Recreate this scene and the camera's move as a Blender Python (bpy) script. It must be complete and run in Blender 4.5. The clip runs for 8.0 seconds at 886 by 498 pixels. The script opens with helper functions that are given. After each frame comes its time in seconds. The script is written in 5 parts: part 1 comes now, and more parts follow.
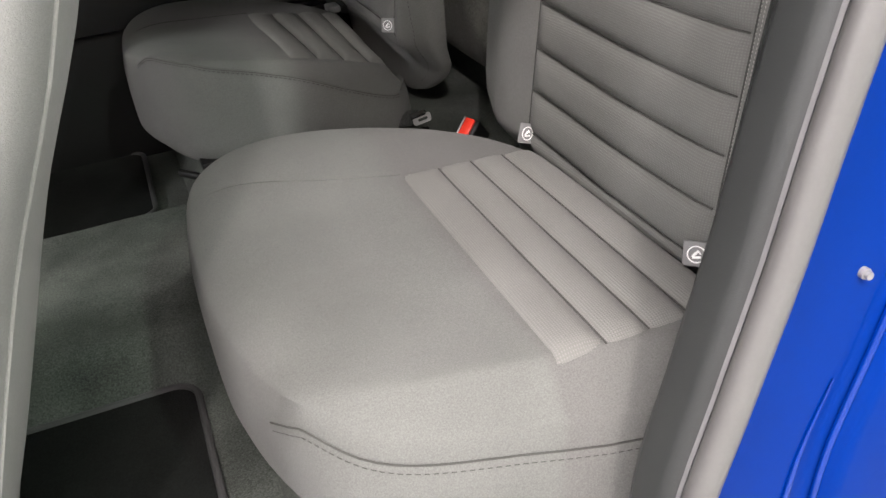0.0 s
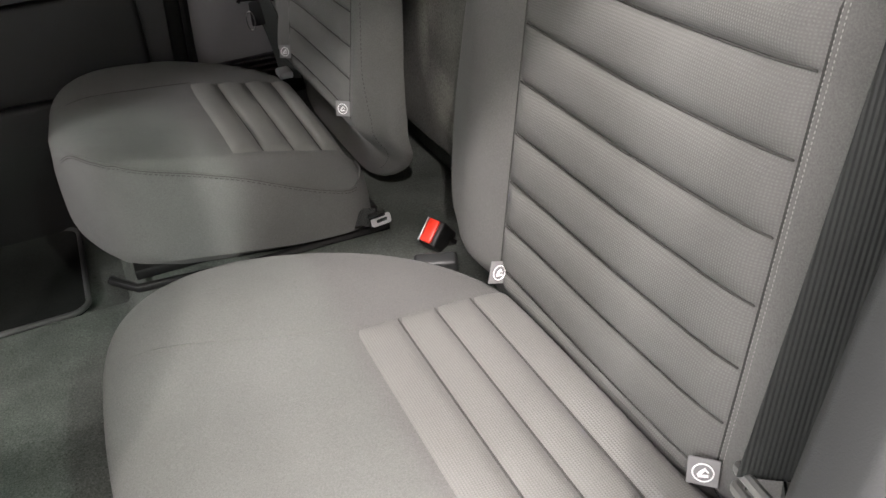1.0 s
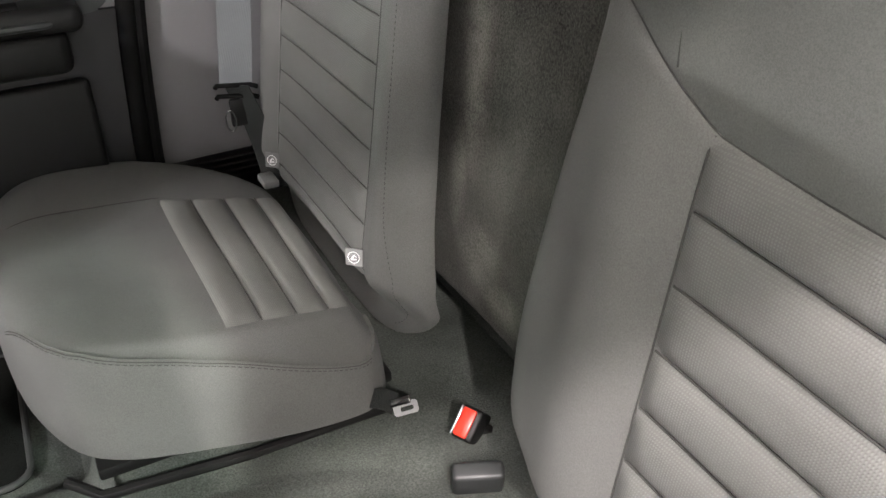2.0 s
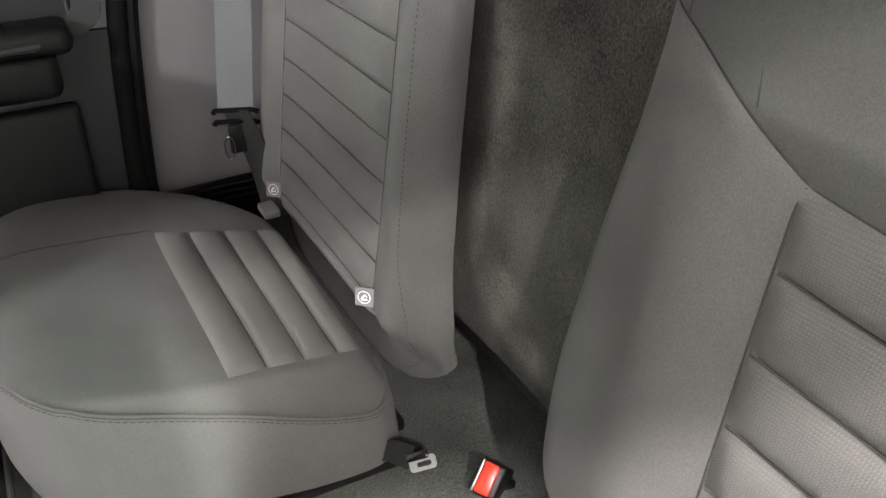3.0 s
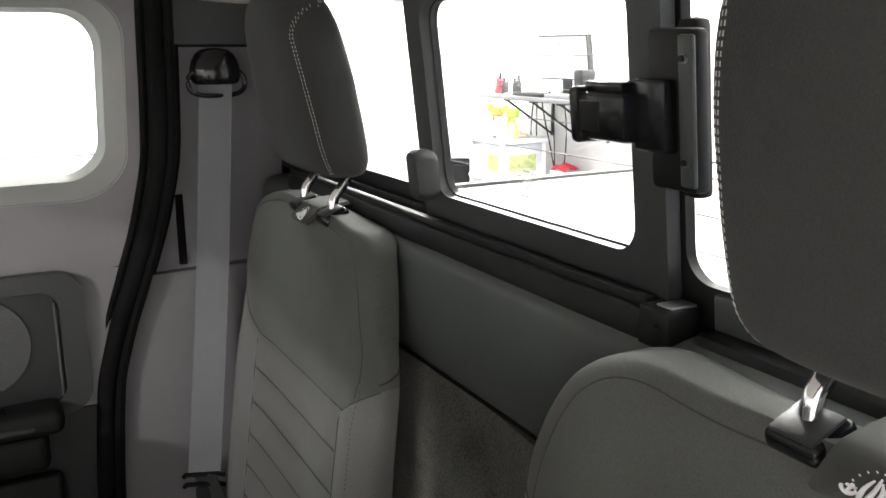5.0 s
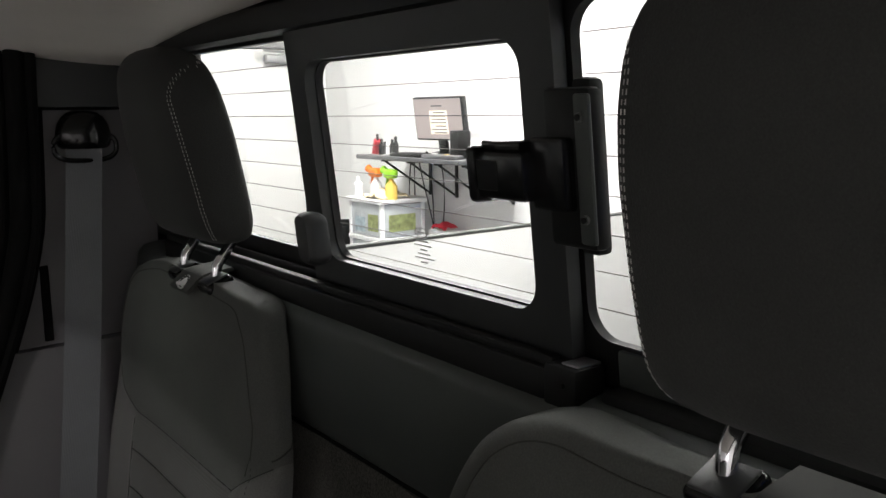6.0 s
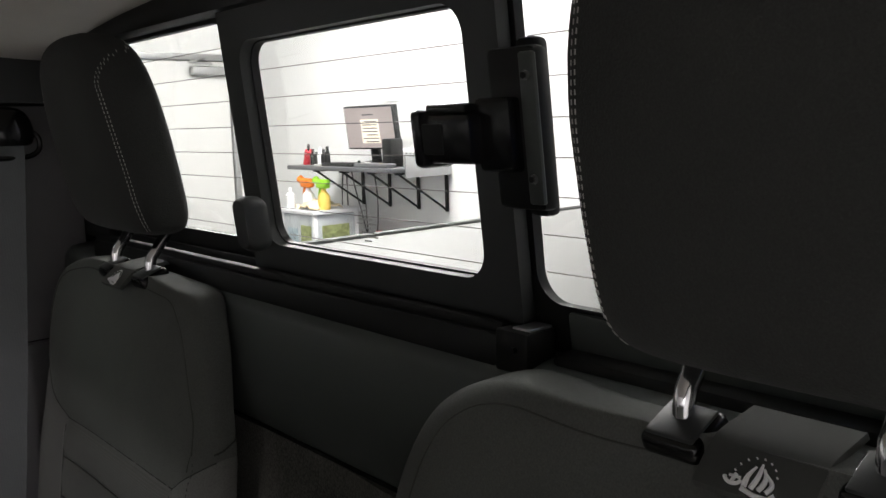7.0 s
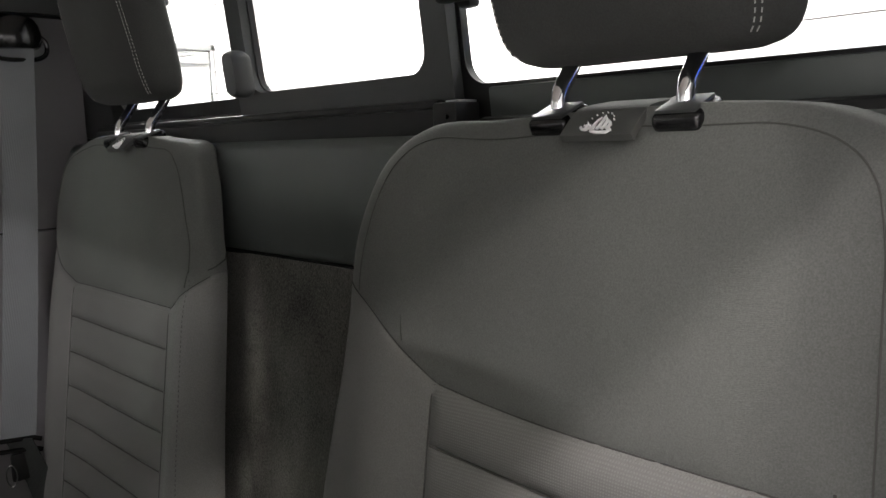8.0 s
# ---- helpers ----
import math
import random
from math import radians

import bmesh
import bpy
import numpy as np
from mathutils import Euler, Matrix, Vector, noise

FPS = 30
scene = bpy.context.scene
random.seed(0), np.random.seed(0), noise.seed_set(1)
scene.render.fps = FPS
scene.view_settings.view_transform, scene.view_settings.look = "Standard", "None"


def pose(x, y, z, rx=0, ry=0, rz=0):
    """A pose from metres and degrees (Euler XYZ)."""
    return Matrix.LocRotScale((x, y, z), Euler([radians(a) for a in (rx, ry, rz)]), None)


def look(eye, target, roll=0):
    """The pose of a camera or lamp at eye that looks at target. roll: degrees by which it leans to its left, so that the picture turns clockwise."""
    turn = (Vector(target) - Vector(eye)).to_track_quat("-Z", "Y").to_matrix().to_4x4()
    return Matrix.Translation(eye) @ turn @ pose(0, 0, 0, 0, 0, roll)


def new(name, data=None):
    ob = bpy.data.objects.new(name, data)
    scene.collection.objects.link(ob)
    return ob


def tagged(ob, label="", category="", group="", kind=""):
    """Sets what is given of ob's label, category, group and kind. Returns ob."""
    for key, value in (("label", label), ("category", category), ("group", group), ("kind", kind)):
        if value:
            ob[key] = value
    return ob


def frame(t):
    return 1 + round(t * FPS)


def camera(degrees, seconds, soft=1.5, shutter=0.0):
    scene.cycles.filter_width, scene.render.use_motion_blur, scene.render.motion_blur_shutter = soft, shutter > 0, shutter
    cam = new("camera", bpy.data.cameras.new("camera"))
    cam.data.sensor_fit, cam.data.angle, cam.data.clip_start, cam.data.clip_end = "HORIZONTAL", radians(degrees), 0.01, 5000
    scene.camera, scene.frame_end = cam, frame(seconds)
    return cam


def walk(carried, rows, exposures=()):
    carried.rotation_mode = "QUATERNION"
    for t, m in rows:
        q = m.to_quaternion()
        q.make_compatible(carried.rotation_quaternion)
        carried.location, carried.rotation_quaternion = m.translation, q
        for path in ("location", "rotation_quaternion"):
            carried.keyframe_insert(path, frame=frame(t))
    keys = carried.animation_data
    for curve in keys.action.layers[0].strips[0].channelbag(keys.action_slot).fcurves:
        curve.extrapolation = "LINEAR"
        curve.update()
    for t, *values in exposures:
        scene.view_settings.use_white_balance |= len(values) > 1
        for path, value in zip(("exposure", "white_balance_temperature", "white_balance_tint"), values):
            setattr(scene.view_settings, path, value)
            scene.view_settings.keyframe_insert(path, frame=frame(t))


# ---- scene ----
cam = camera(55.4, 8.0)
PATH = [
    (0, (0.055, -0.002, 0.767), (0.606, 1.616, -0.271), -5.9),
    (0.5, (0.088, 0.042, 0.788), (0.678, 1.64, -0.261), -5.6),
    (1, (0.131, 0.155, 0.834), (0.754, 1.74, -0.215), -5.0),
    (1.5, (0.145, 0.298, 0.901), (0.842, 1.841, -0.164), -3.3),
    (1.7, (0.138, 0.365, 0.92), (0.881, 1.889, -0.142), -1.8),
    (3, (0.144, 0.517, 0.908), (0.946, 2.034, -0.119), -0.6),
    (3.5, (0.154, 0.503, 0.992), (0.948, 2.06, 0.02), -0.9),
    (4, (0.171, 0.456, 1.066), (0.964, 2.106, 0.26), -1.1),
    (4.5, (0.177, 0.418, 1.087), (1.013, 2.134, 0.49), -0.7),
    (5, (0.172, 0.412, 1.102), (1.093, 2.127, 0.642), -0.4),
    (6.5, (0.17, 0.444, 1.099), (1.438, 1.962, 0.8), -1.2),
    (7, (0.164, 0.444, 1.069), (1.468, 1.932, 0.775), -1.6),
    (7.5, (0.133, 0.403, 0.999), (1.461, 1.872, 0.725), -1.9),
    (8, (0.063, 0.295, 0.907), (1.401, 1.757, 0.637), -2.1),
]
EXPOSURES = [(0.0, 0.95), (0.5, 1.1), (1.0, 1.45), (1.5, 2.0), (3.0, 2.1), (3.5, 2.05), (4.0, 2.2), (4.5, 2.3), (5.0, 1.25), (6.5, -0.6), (7.0, -0.6), (7.5, -0.15), (8.0, 0.7)]
walk(cam, [(t, look(eye, target, roll)) for t, eye, target, roll in PATH], EXPOSURES)

# ---- light: a white garage with unseen tube lamps under its ceiling ----
world = bpy.data.worlds.new("world")
scene.world = world
world.use_nodes = True
world.node_tree.nodes["Background"].inputs[0].default_value = (0.9, 0.95, 1.0, 1)
world.node_tree.nodes["Background"].inputs[1].default_value = 0.008


def ceiling_lamp(x, y, z, size_x, size_y, power, colour):
    light = bpy.data.lights.new("garage_lamp", "AREA")
    light.shape, light.size, light.size_y, light.energy, light.color = "RECTANGLE", size_x, size_y, power, colour
    ob = new("garage_lamp", light)
    ob.matrix_world = pose(x, y, z)
    return ob


ceiling_lamp(-0.20, -0.89, 2.32, 1.4, 0.10, 78, (1.0, 0.90, 0.895))
ceiling_lamp(-0.38, -1.52, 2.32, 0.07, 0.12, 38, (1.0, 0.93, 0.88))
ceiling_lamp(0.78, -1.65, 2.32, 0.07, 0.12, 34, (0.84, 1.0, 0.86))
# unseen lamp ahead of the truck, added to light the far door and trim
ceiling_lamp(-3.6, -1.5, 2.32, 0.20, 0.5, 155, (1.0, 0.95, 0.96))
ceiling_lamp(-1.8, 3.4, 2.32, 1.6, 0.20, 12, (0.86, 1.0, 0.91))
ceiling_lamp(2.1, 3.4, 2.32, 1.5, 0.9, 195, (1.0, 0.98, 0.95))
ceiling_lamp(2.2, 0.6, 2.32, 0.25, 1.8, 14, (1.0, 0.98, 0.95))

# ---- materials ----
def material(name, colour, rough=0.6, metal=0.0, grain=None, bump=0.0, blotch=0.0, sheen=0.0, spec=0.5, coat=0.0, detail=4.0, blotch_scale=6.0, speck=0.0, speck_scale=900):
    """A surface with fine relief at `grain` (cells per metre), a broad tone drift of `blotch` and flecks of `speck`."""
    mat = bpy.data.materials.new(name)
    mat.use_nodes = True
    nt = mat.node_tree
    b = nt.nodes["Principled BSDF"]
    b.inputs["Base Color"].default_value = (*colour, 1)
    b.inputs["Roughness"].default_value = rough
    b.inputs["Metallic"].default_value = metal
    b.inputs["Specular IOR Level"].default_value = spec
    b.inputs["Sheen Weight"].default_value = sheen
    b.inputs["Coat Weight"].default_value = coat
    b.inputs["Coat Roughness"].default_value = 0.05
    co = nt.nodes.new("ShaderNodeTexCoord")
    if blotch:
        big = nt.nodes.new("ShaderNodeTexNoise")
        big.inputs["Scale"].default_value = blotch_scale
        big.inputs["Detail"].default_value = 5
        nt.links.new(co.outputs["Object"], big.inputs["Vector"])
        fine = nt.nodes.new("ShaderNodeTexNoise")
        fine.inputs["Scale"].default_value = grain or 300
        fine.inputs["Detail"].default_value = 2
        nt.links.new(co.outputs["Object"], fine.inputs["Vector"])
        add = nt.nodes.new("ShaderNodeMath")
        add.operation = "MULTIPLY_ADD"
        add.inputs[1].default_value = 0.5
        nt.links.new(fine.outputs["Fac"], add.inputs[0])
        nt.links.new(big.outputs["Fac"], add.inputs[2])
        ramp = nt.nodes.new("ShaderNodeMapRange")
        ramp.inputs["From Min"].default_value = 0.45
        ramp.inputs["From Max"].default_value = 1.05
        ramp.inputs["To Min"].default_value = 1 - blotch
        ramp.inputs["To Max"].default_value = 1 + blotch
        nt.links.new(add.outputs[0], ramp.inputs["Value"])
        mul = nt.nodes.new("ShaderNodeVectorMath")
        mul.operation = "SCALE"
        mul.inputs[0].default_value = colour
        nt.links.new(ramp.outputs[0], mul.inputs["Scale"])
        nt.links.new(mul.outputs[0], b.inputs["Base Color"])
    if blotch and speck:
        fleck = nt.nodes.new("ShaderNodeTexNoise")
        fleck.inputs["Scale"].default_value = speck_scale
        fleck.inputs["Detail"].default_value = 3
        nt.links.new(co.outputs["Object"], fleck.inputs["Vector"])
        tone = nt.nodes.new("ShaderNodeMapRange")
        tone.inputs["From Min"].default_value = 0.32
        tone.inputs["From Max"].default_value = 0.68
        tone.inputs["To Min"].default_value = 1 - speck
        tone.inputs["To Max"].default_value = 1 + speck
        nt.links.new(fleck.outputs["Fac"], tone.inputs["Value"])
        dotted = nt.nodes.new("ShaderNodeVectorMath")
        dotted.operation = "SCALE"
        nt.links.new(mul.outputs[0], dotted.inputs[0])
        nt.links.new(tone.outputs[0], dotted.inputs["Scale"])
        nt.links.new(dotted.outputs[0], b.inputs["Base Color"])
    if grain and bump:
        n = nt.nodes.new("ShaderNodeTexNoise")
        n.inputs["Scale"].default_value = grain
        n.inputs["Detail"].default_value = detail
        nt.links.new(co.outputs["Object"], n.inputs["Vector"])
        bm = nt.nodes.new("ShaderNodeBump")
        bm.inputs["Strength"].default_value = bump
        bm.inputs["Distance"].default_value = 0.001
        nt.links.new(n.outputs["Fac"], bm.inputs["Height"])
        nt.links.new(bm.outputs[0], b.inputs["Normal"])
    return mat


def ribbed(name, colour, pitch, axis, rough=0.9, depth=0.5, cross=0.0):
    """Cloth woven in fine ribs `pitch` metres apart along `axis`, with a cross rib of `cross` metres."""
    mat = material(name, colour, rough, sheen=0.06, blotch=0.16, grain=700, spec=0.2)
    nt = mat.node_tree
    b = nt.nodes["Principled BSDF"]
    co = nt.nodes.new("ShaderNodeTexCoord")
    heights = []
    for direction, step in ((axis, pitch), ({"X": "Y", "Y": "Z", "Z": "Y"}[axis], cross)):
        if step:
            w = nt.nodes.new("ShaderNodeTexWave")
            w.bands_direction = direction
            w.inputs["Scale"].default_value = 2 * math.pi / step / 20
            w.inputs["Distortion"].default_value = 0.08
            nt.links.new(co.outputs["Object"], w.inputs["Vector"])
            heights.append(w.outputs["Fac"])
    h = heights[0]
    if len(heights) > 1:
        m = nt.nodes.new("ShaderNodeMath")
        m.operation = "MULTIPLY"
        nt.links.new(heights[0], m.inputs[0])
        nt.links.new(heights[1], m.inputs[1])
        h = m.outputs[0]
        weave = nt.nodes.new("ShaderNodeMapRange")
        weave.inputs["To Min"].default_value = 0.91
        weave.inputs["To Max"].default_value = 1.14
        nt.links.new(h, weave.inputs["Value"])
        shade = nt.nodes.new("ShaderNodeVectorMath")
        shade.operation = "SCALE"
        nt.links.new(b.inputs["Base Color"].links[0].from_socket, shade.inputs[0])
        nt.links.new(weave.outputs[0], shade.inputs["Scale"])
        nt.links.new(shade.outputs[0], b.inputs["Base Color"])
    bm = nt.nodes.new("ShaderNodeBump")
    bm.inputs["Strength"].default_value = depth
    bm.inputs["Distance"].default_value = 0.0008
    nt.links.new(h, bm.inputs["Height"])
    nt.links.new(bm.outputs[0], b.inputs["Normal"])
    return mat


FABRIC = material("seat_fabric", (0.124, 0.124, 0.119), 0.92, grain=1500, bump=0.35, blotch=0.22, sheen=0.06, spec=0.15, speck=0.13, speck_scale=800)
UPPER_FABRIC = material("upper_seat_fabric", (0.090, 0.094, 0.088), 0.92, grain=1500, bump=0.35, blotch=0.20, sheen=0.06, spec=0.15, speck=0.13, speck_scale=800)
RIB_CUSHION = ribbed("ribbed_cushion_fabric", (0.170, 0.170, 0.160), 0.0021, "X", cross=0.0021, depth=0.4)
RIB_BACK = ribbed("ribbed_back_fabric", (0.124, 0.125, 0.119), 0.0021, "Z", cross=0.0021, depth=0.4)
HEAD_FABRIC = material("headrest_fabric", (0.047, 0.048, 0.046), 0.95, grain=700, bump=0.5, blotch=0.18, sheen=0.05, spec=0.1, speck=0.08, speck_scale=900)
STRAP = material("strap_cloth", (0.064, 0.066, 0.062), 0.9, grain=1800, bump=0.3, blotch=0.15, sheen=0.05, spec=0.15)
# dark tones for seams and thread; they also draw the shade in creases
SEAM = material("seam_thread_and_shade", (0.045, 0.045, 0.043), 0.95, spec=0.1)
SEAM_SOFT = material("soft_seam", (0.062, 0.061, 0.058), 0.95, spec=0.1)
THREAD_DULL = material("dull_thread", (0.24, 0.235, 0.225), 0.85)
THREAD = material("pale_thread", (0.42, 0.41, 0.39), 0.8)
CARPET = material("carpet", (0.080, 0.088, 0.079), 1.0, grain=420, bump=1.0, blotch=0.6, sheen=0.06, spec=0.05, blotch_scale=8.0, speck=0.30, speck_scale=500)
WORN = ((1.145, 0.63, 0.045, 0.17), (1.12, 0.425, 0.075, 0.07), (1.07, 0.385, 0.07, 0.04), (1.165, 0.50, 0.03, 0.12))
CARPET_WORN = material("worn_carpet", (0.098, 0.096, 0.085), 1.0, grain=420, bump=1.0, blotch=0.85, sheen=0.10, spec=0.05, blotch_scale=5.0)
MAT = material("floor_mat_carpet", (0.013, 0.0135, 0.013), 1.0, grain=420, bump=0.9, blotch=0.5, spec=0.05)
PIPING = material("mat_piping", (0.05, 0.05, 0.05), 0.7, grain=500, bump=0.4)
VINYL = material("rear_vinyl", (0.055, 0.062, 0.058), 0.42, grain=900, bump=0.12, blotch=0.08)
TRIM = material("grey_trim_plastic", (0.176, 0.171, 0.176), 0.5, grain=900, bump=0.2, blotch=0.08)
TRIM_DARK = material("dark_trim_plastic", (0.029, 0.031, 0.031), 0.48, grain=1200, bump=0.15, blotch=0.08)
BLACK = material("black_plastic", (0.0045, 0.0045, 0.0045), 0.5, grain=900, bump=0.08, blotch=0.15, spec=0.35)
GLOSS_BLACK = material("gloss_black_plastic", (0.007, 0.007, 0.0075), 0.20, blotch=0.1)
# charcoal plastic; on the lower door its darkness also holds the shade
TRIM_LOW = material("charcoal_shade_plastic", (0.012, 0.0118, 0.0125), 0.55, grain=900, bump=0.2, blotch=0.1)
TRIM_MID = material("mid_grey_plastic", (0.075, 0.078, 0.076), 0.55, grain=900, bump=0.2, blotch=0.1)
SLATE = material("slate_grey_plastic", (0.062, 0.068, 0.074), 0.5, grain=900, bump=0.1, blotch=0.1)
RUBBER = material("black_rubber", (0.005, 0.005, 0.005), 0.85, spec=0.12, grain=400, bump=0.1, blotch=0.15)
SEAL_GREY = material("grey_door_seal", (0.105, 0.102, 0.101), 0.40, grain=500, bump=0.08, blotch=0.08)
REVEAL = material("pale_reveal_plastic", (0.24, 0.245, 0.235), 0.55, grain=700, bump=0.1, blotch=0.06)
CHROME = material("chrome", (0.82, 0.82, 0.84), 0.10, metal=1.0)
STEEL = material("dull_steel", (0.45, 0.45, 0.46), 0.35, metal=1.0, blotch=0.12)
FRAME_STEEL = material("painted_frame_steel", (0.16, 0.16, 0.16), 0.5, metal=0.5, blotch=0.3, grain=200)
RED = material("red_button", (0.75, 0.035, 0.015), 0.35, grain=400, bump=0.05)
BLUE = material("blue_car_paint", (0.0001, 0.022, 0.200), 0.25, 0.25, blotch=0.12, coat=0.08, grain=2500, spec=0.02)
# brighter, glossier copy of the blue paint for highlights on the jamb's folds
BLUE_HIGHLIGHT = material("highlight_blue_paint", (0.0001, 0.030, 0.250), 0.18, 0.35, blotch=0.06, coat=0.5, grain=2500, spec=0.3)
HEADLINER = material("headliner_cloth", (0.74, 0.70, 0.65), 0.95, grain=1200, bump=0.4, blotch=0.08)
BELT = ribbed("belt_webbing", (0.13, 0.137, 0.142), 0.0030, "X", rough=0.55, depth=0.10)
BELT_SIDE = ribbed("belt_webbing_side", (0.020, 0.022, 0.021), 0.0017, "Y", rough=0.6, depth=0.5)
WALL = material("white_wall_paint", (0.80, 0.80, 0.79), 0.6, grain=120, bump=0.06, blotch=0.03, blotch_scale=1.5)
# grey of the unseen walls, chosen to weaken the light they bounce
WALL_GREY = material("low_bounce_wall_grey", (0.50, 0.50, 0.50), 0.6, grain=120, bump=0.06, blotch=0.05, blotch_scale=1.5)
CONCRETE = material("concrete_floor", (0.36, 0.35, 0.34), 0.7, grain=40, bump=0.2, blotch=0.2, blotch_scale=1.5)
COVER = material("tonneau_vinyl", (0.25, 0.25, 0.245), 0.5, grain=700, bump=0.15, blotch=0.06)
FRONT_FABRIC = material("front_seat_fabric", (0.220, 0.220, 0.213), 0.9, grain=1200, bump=0.35, blotch=0.14, sheen=0.05, spec=0.15, speck=0.06, speck_scale=700)
TAG_GREY = material("tag_cloth", (0.19, 0.19, 0.19), 0.8, grain=2500, bump=0.2, blotch=0.1)
TAG_WHITE = material("tag_print", (0.82, 0.82, 0.82), 0.7)
PRINT = material("glass_print", (0.45, 0.45, 0.44), 0.7)
WIRE = material("heating_wire_print", (0.16, 0.15, 0.14), 0.6)


# worn, pale rubbed streaks on the carpet behind the seats
nt = CARPET_WORN.node_tree
pbsdf = nt.nodes["Principled BSDF"]
where = nt.nodes.new("ShaderNodeTexCoord")
swirl = nt.nodes.new("ShaderNodeTexNoise")
swirl.inputs["Scale"].default_value = 16.0
swirl.inputs["Detail"].default_value = 6
swirl.inputs["Distortion"].default_value = 1.2
nt.links.new(where.outputs["Object"], swirl.inputs["Vector"])
streaks = None
for y, z, wide, tall in WORN:
    near = nt.nodes.new("ShaderNodeVectorMath")
    near.operation = "SUBTRACT"
    near.inputs[1].default_value = (0, y, z)
    nt.links.new(where.outputs["Object"], near.inputs[0])
    size = nt.nodes.new("ShaderNodeVectorMath")
    size.operation = "MULTIPLY"
    size.inputs[1].default_value = (0, 1 / wide, 1 / tall)
    nt.links.new(near.outputs[0], size.inputs[0])
    length = nt.nodes.new("ShaderNodeVectorMath")
    length.operation = "LENGTH"
    nt.links.new(size.outputs[0], length.inputs[0])
    fall = nt.nodes.new("ShaderNodeMapRange")
    fall.interpolation_type = "SMOOTHERSTEP"
    fall.inputs["From Min"].default_value = 1.0
    fall.inputs["From Max"].default_value = 0.0
    nt.links.new(length.outputs["Value"], fall.inputs["Value"])
    if streaks:
        both = nt.nodes.new("ShaderNodeMath")
        both.operation = "MAXIMUM"
        nt.links.new(streaks, both.inputs[0])
        nt.links.new(fall.outputs[0], both.inputs[1])
        streaks = both.outputs[0]
    else:
        streaks = fall.outputs[0]
rub = nt.nodes.new("ShaderNodeMath")
rub.operation = "MULTIPLY"
nt.links.new(streaks, rub.inputs[0])
nt.links.new(swirl.outputs["Fac"], rub.inputs[1])
gain = nt.nodes.new("ShaderNodeMath")
gain.operation = "MULTIPLY_ADD"
gain.inputs[1].default_value = 2.4
gain.inputs[2].default_value = 1.0
nt.links.new(rub.outputs[0], gain.inputs[0])
pale = nt.nodes.new("ShaderNodeVectorMath")
pale.operation = "SCALE"
nt.links.new(pbsdf.inputs["Base Color"].links[0].from_socket, pale.inputs[0])
nt.links.new(gain.outputs[0], pale.inputs["Scale"])
nt.links.new(pale.outputs[0], pbsdf.inputs["Base Color"])


def glass_material(name, tint):
    mat = bpy.data.materials.new(name)
    mat.use_nodes = True
    b = mat.node_tree.nodes["Principled BSDF"]
    b.inputs["Base Color"].default_value = (*tint, 1)
    b.inputs["Roughness"].default_value = 0.0
    b.inputs["Transmission Weight"].default_value = 1.0
    b.inputs["IOR"].default_value = 1.45
    return mat


GLASS = glass_material("window_glass", (0.97, 0.99, 0.98))

# ---- shaping tools ----
def world_of(ob):
    m = ob.matrix_parent_inverse @ ob.matrix_basis
    return world_of(ob.parent) @ m if ob.parent else ob.matrix_basis.copy()


def mesh_of(name, verts, faces, mat, smooth=True):
    me = bpy.data.meshes.new(name)
    me.from_pydata([tuple(map(float, v)) for v in verts], [], [tuple(map(int, f)) for f in faces])
    me.validate()
    me.update()
    if smooth:
        me.polygons.foreach_set("use_smooth", [True] * len(me.polygons))
    sharp = smooth
    me.materials.append(mat)
    bm = bmesh.new()
    bm.from_mesh(me)
    bmesh.ops.recalc_face_normals(bm, faces=bm.faces)
    bm.to_mesh(me)
    bm.free()
    if sharp:
        me.set_sharp_from_angle(angle=radians(42))
    return me


def thing(name, at, label, category, group="", kind=""):
    ob = new(name)
    ob.matrix_basis = Matrix.Translation(at)
    return tagged(ob, label, category, group, kind)


def link(name, me, parent=None, label=""):
    """A mesh in world coordinates as an object, under parent if one is given."""
    ob = new(name, me)
    if parent:
        ob.parent = parent
        ob.matrix_parent_inverse = world_of(parent).inverted()
    return tagged(ob, label)


def part(name, shape, mat, parent=None, label="", smooth=True):
    """shape: (verts, faces)."""
    return link(name, mesh_of(name, *shape, mat, smooth), parent, label)


def join(*shapes):
    verts, faces = [], []
    for v, f in shapes:
        n = len(verts)
        verts += [tuple(p) for p in v]
        faces += [tuple(i + n for i in q) for q in f]
    return verts, faces


def curve(xs, ys, x):
    """Smooth interpolation (monotone cubic) through the given values."""
    xs, ys, x = np.asarray(xs, float), np.asarray(ys, float), np.asarray(x, float)
    h, d = np.diff(xs), np.diff(ys) / np.diff(xs)
    m = np.r_[d[0], np.where(d[1:] * d[:-1] > 0, 2 * d[1:] * d[:-1] / (d[1:] + d[:-1] + 1e-12), 0), d[-1]]
    i = np.clip(np.searchsorted(xs, x) - 1, 0, len(h) - 1)
    t = np.clip((x - xs[i]) / h[i], 0, 1)
    return ys[i] * (1 + 2 * t) * (1 - t) ** 2 + m[i] * h[i] * t * (1 - t) ** 2 + ys[i + 1] * t * t * (3 - 2 * t) + m[i + 1] * h[i] * t * t * (t - 1)


def loft(rings, close=True, caps=True):
    """Quads between rings that have the same number of points."""
    n = len(rings[0])
    verts = [p for r in rings for p in r]
    faces = []
    for a in range(len(rings) - 1):
        for b in range(n if close else n - 1):
            c = (b + 1) % n
            faces.append((a * n + b, a * n + c, (a + 1) * n + c, (a + 1) * n + b))
    if caps and close:
        faces += [tuple(range(n))[::-1], tuple(range((len(rings) - 1) * n, len(rings) * n))]
    return verts, faces


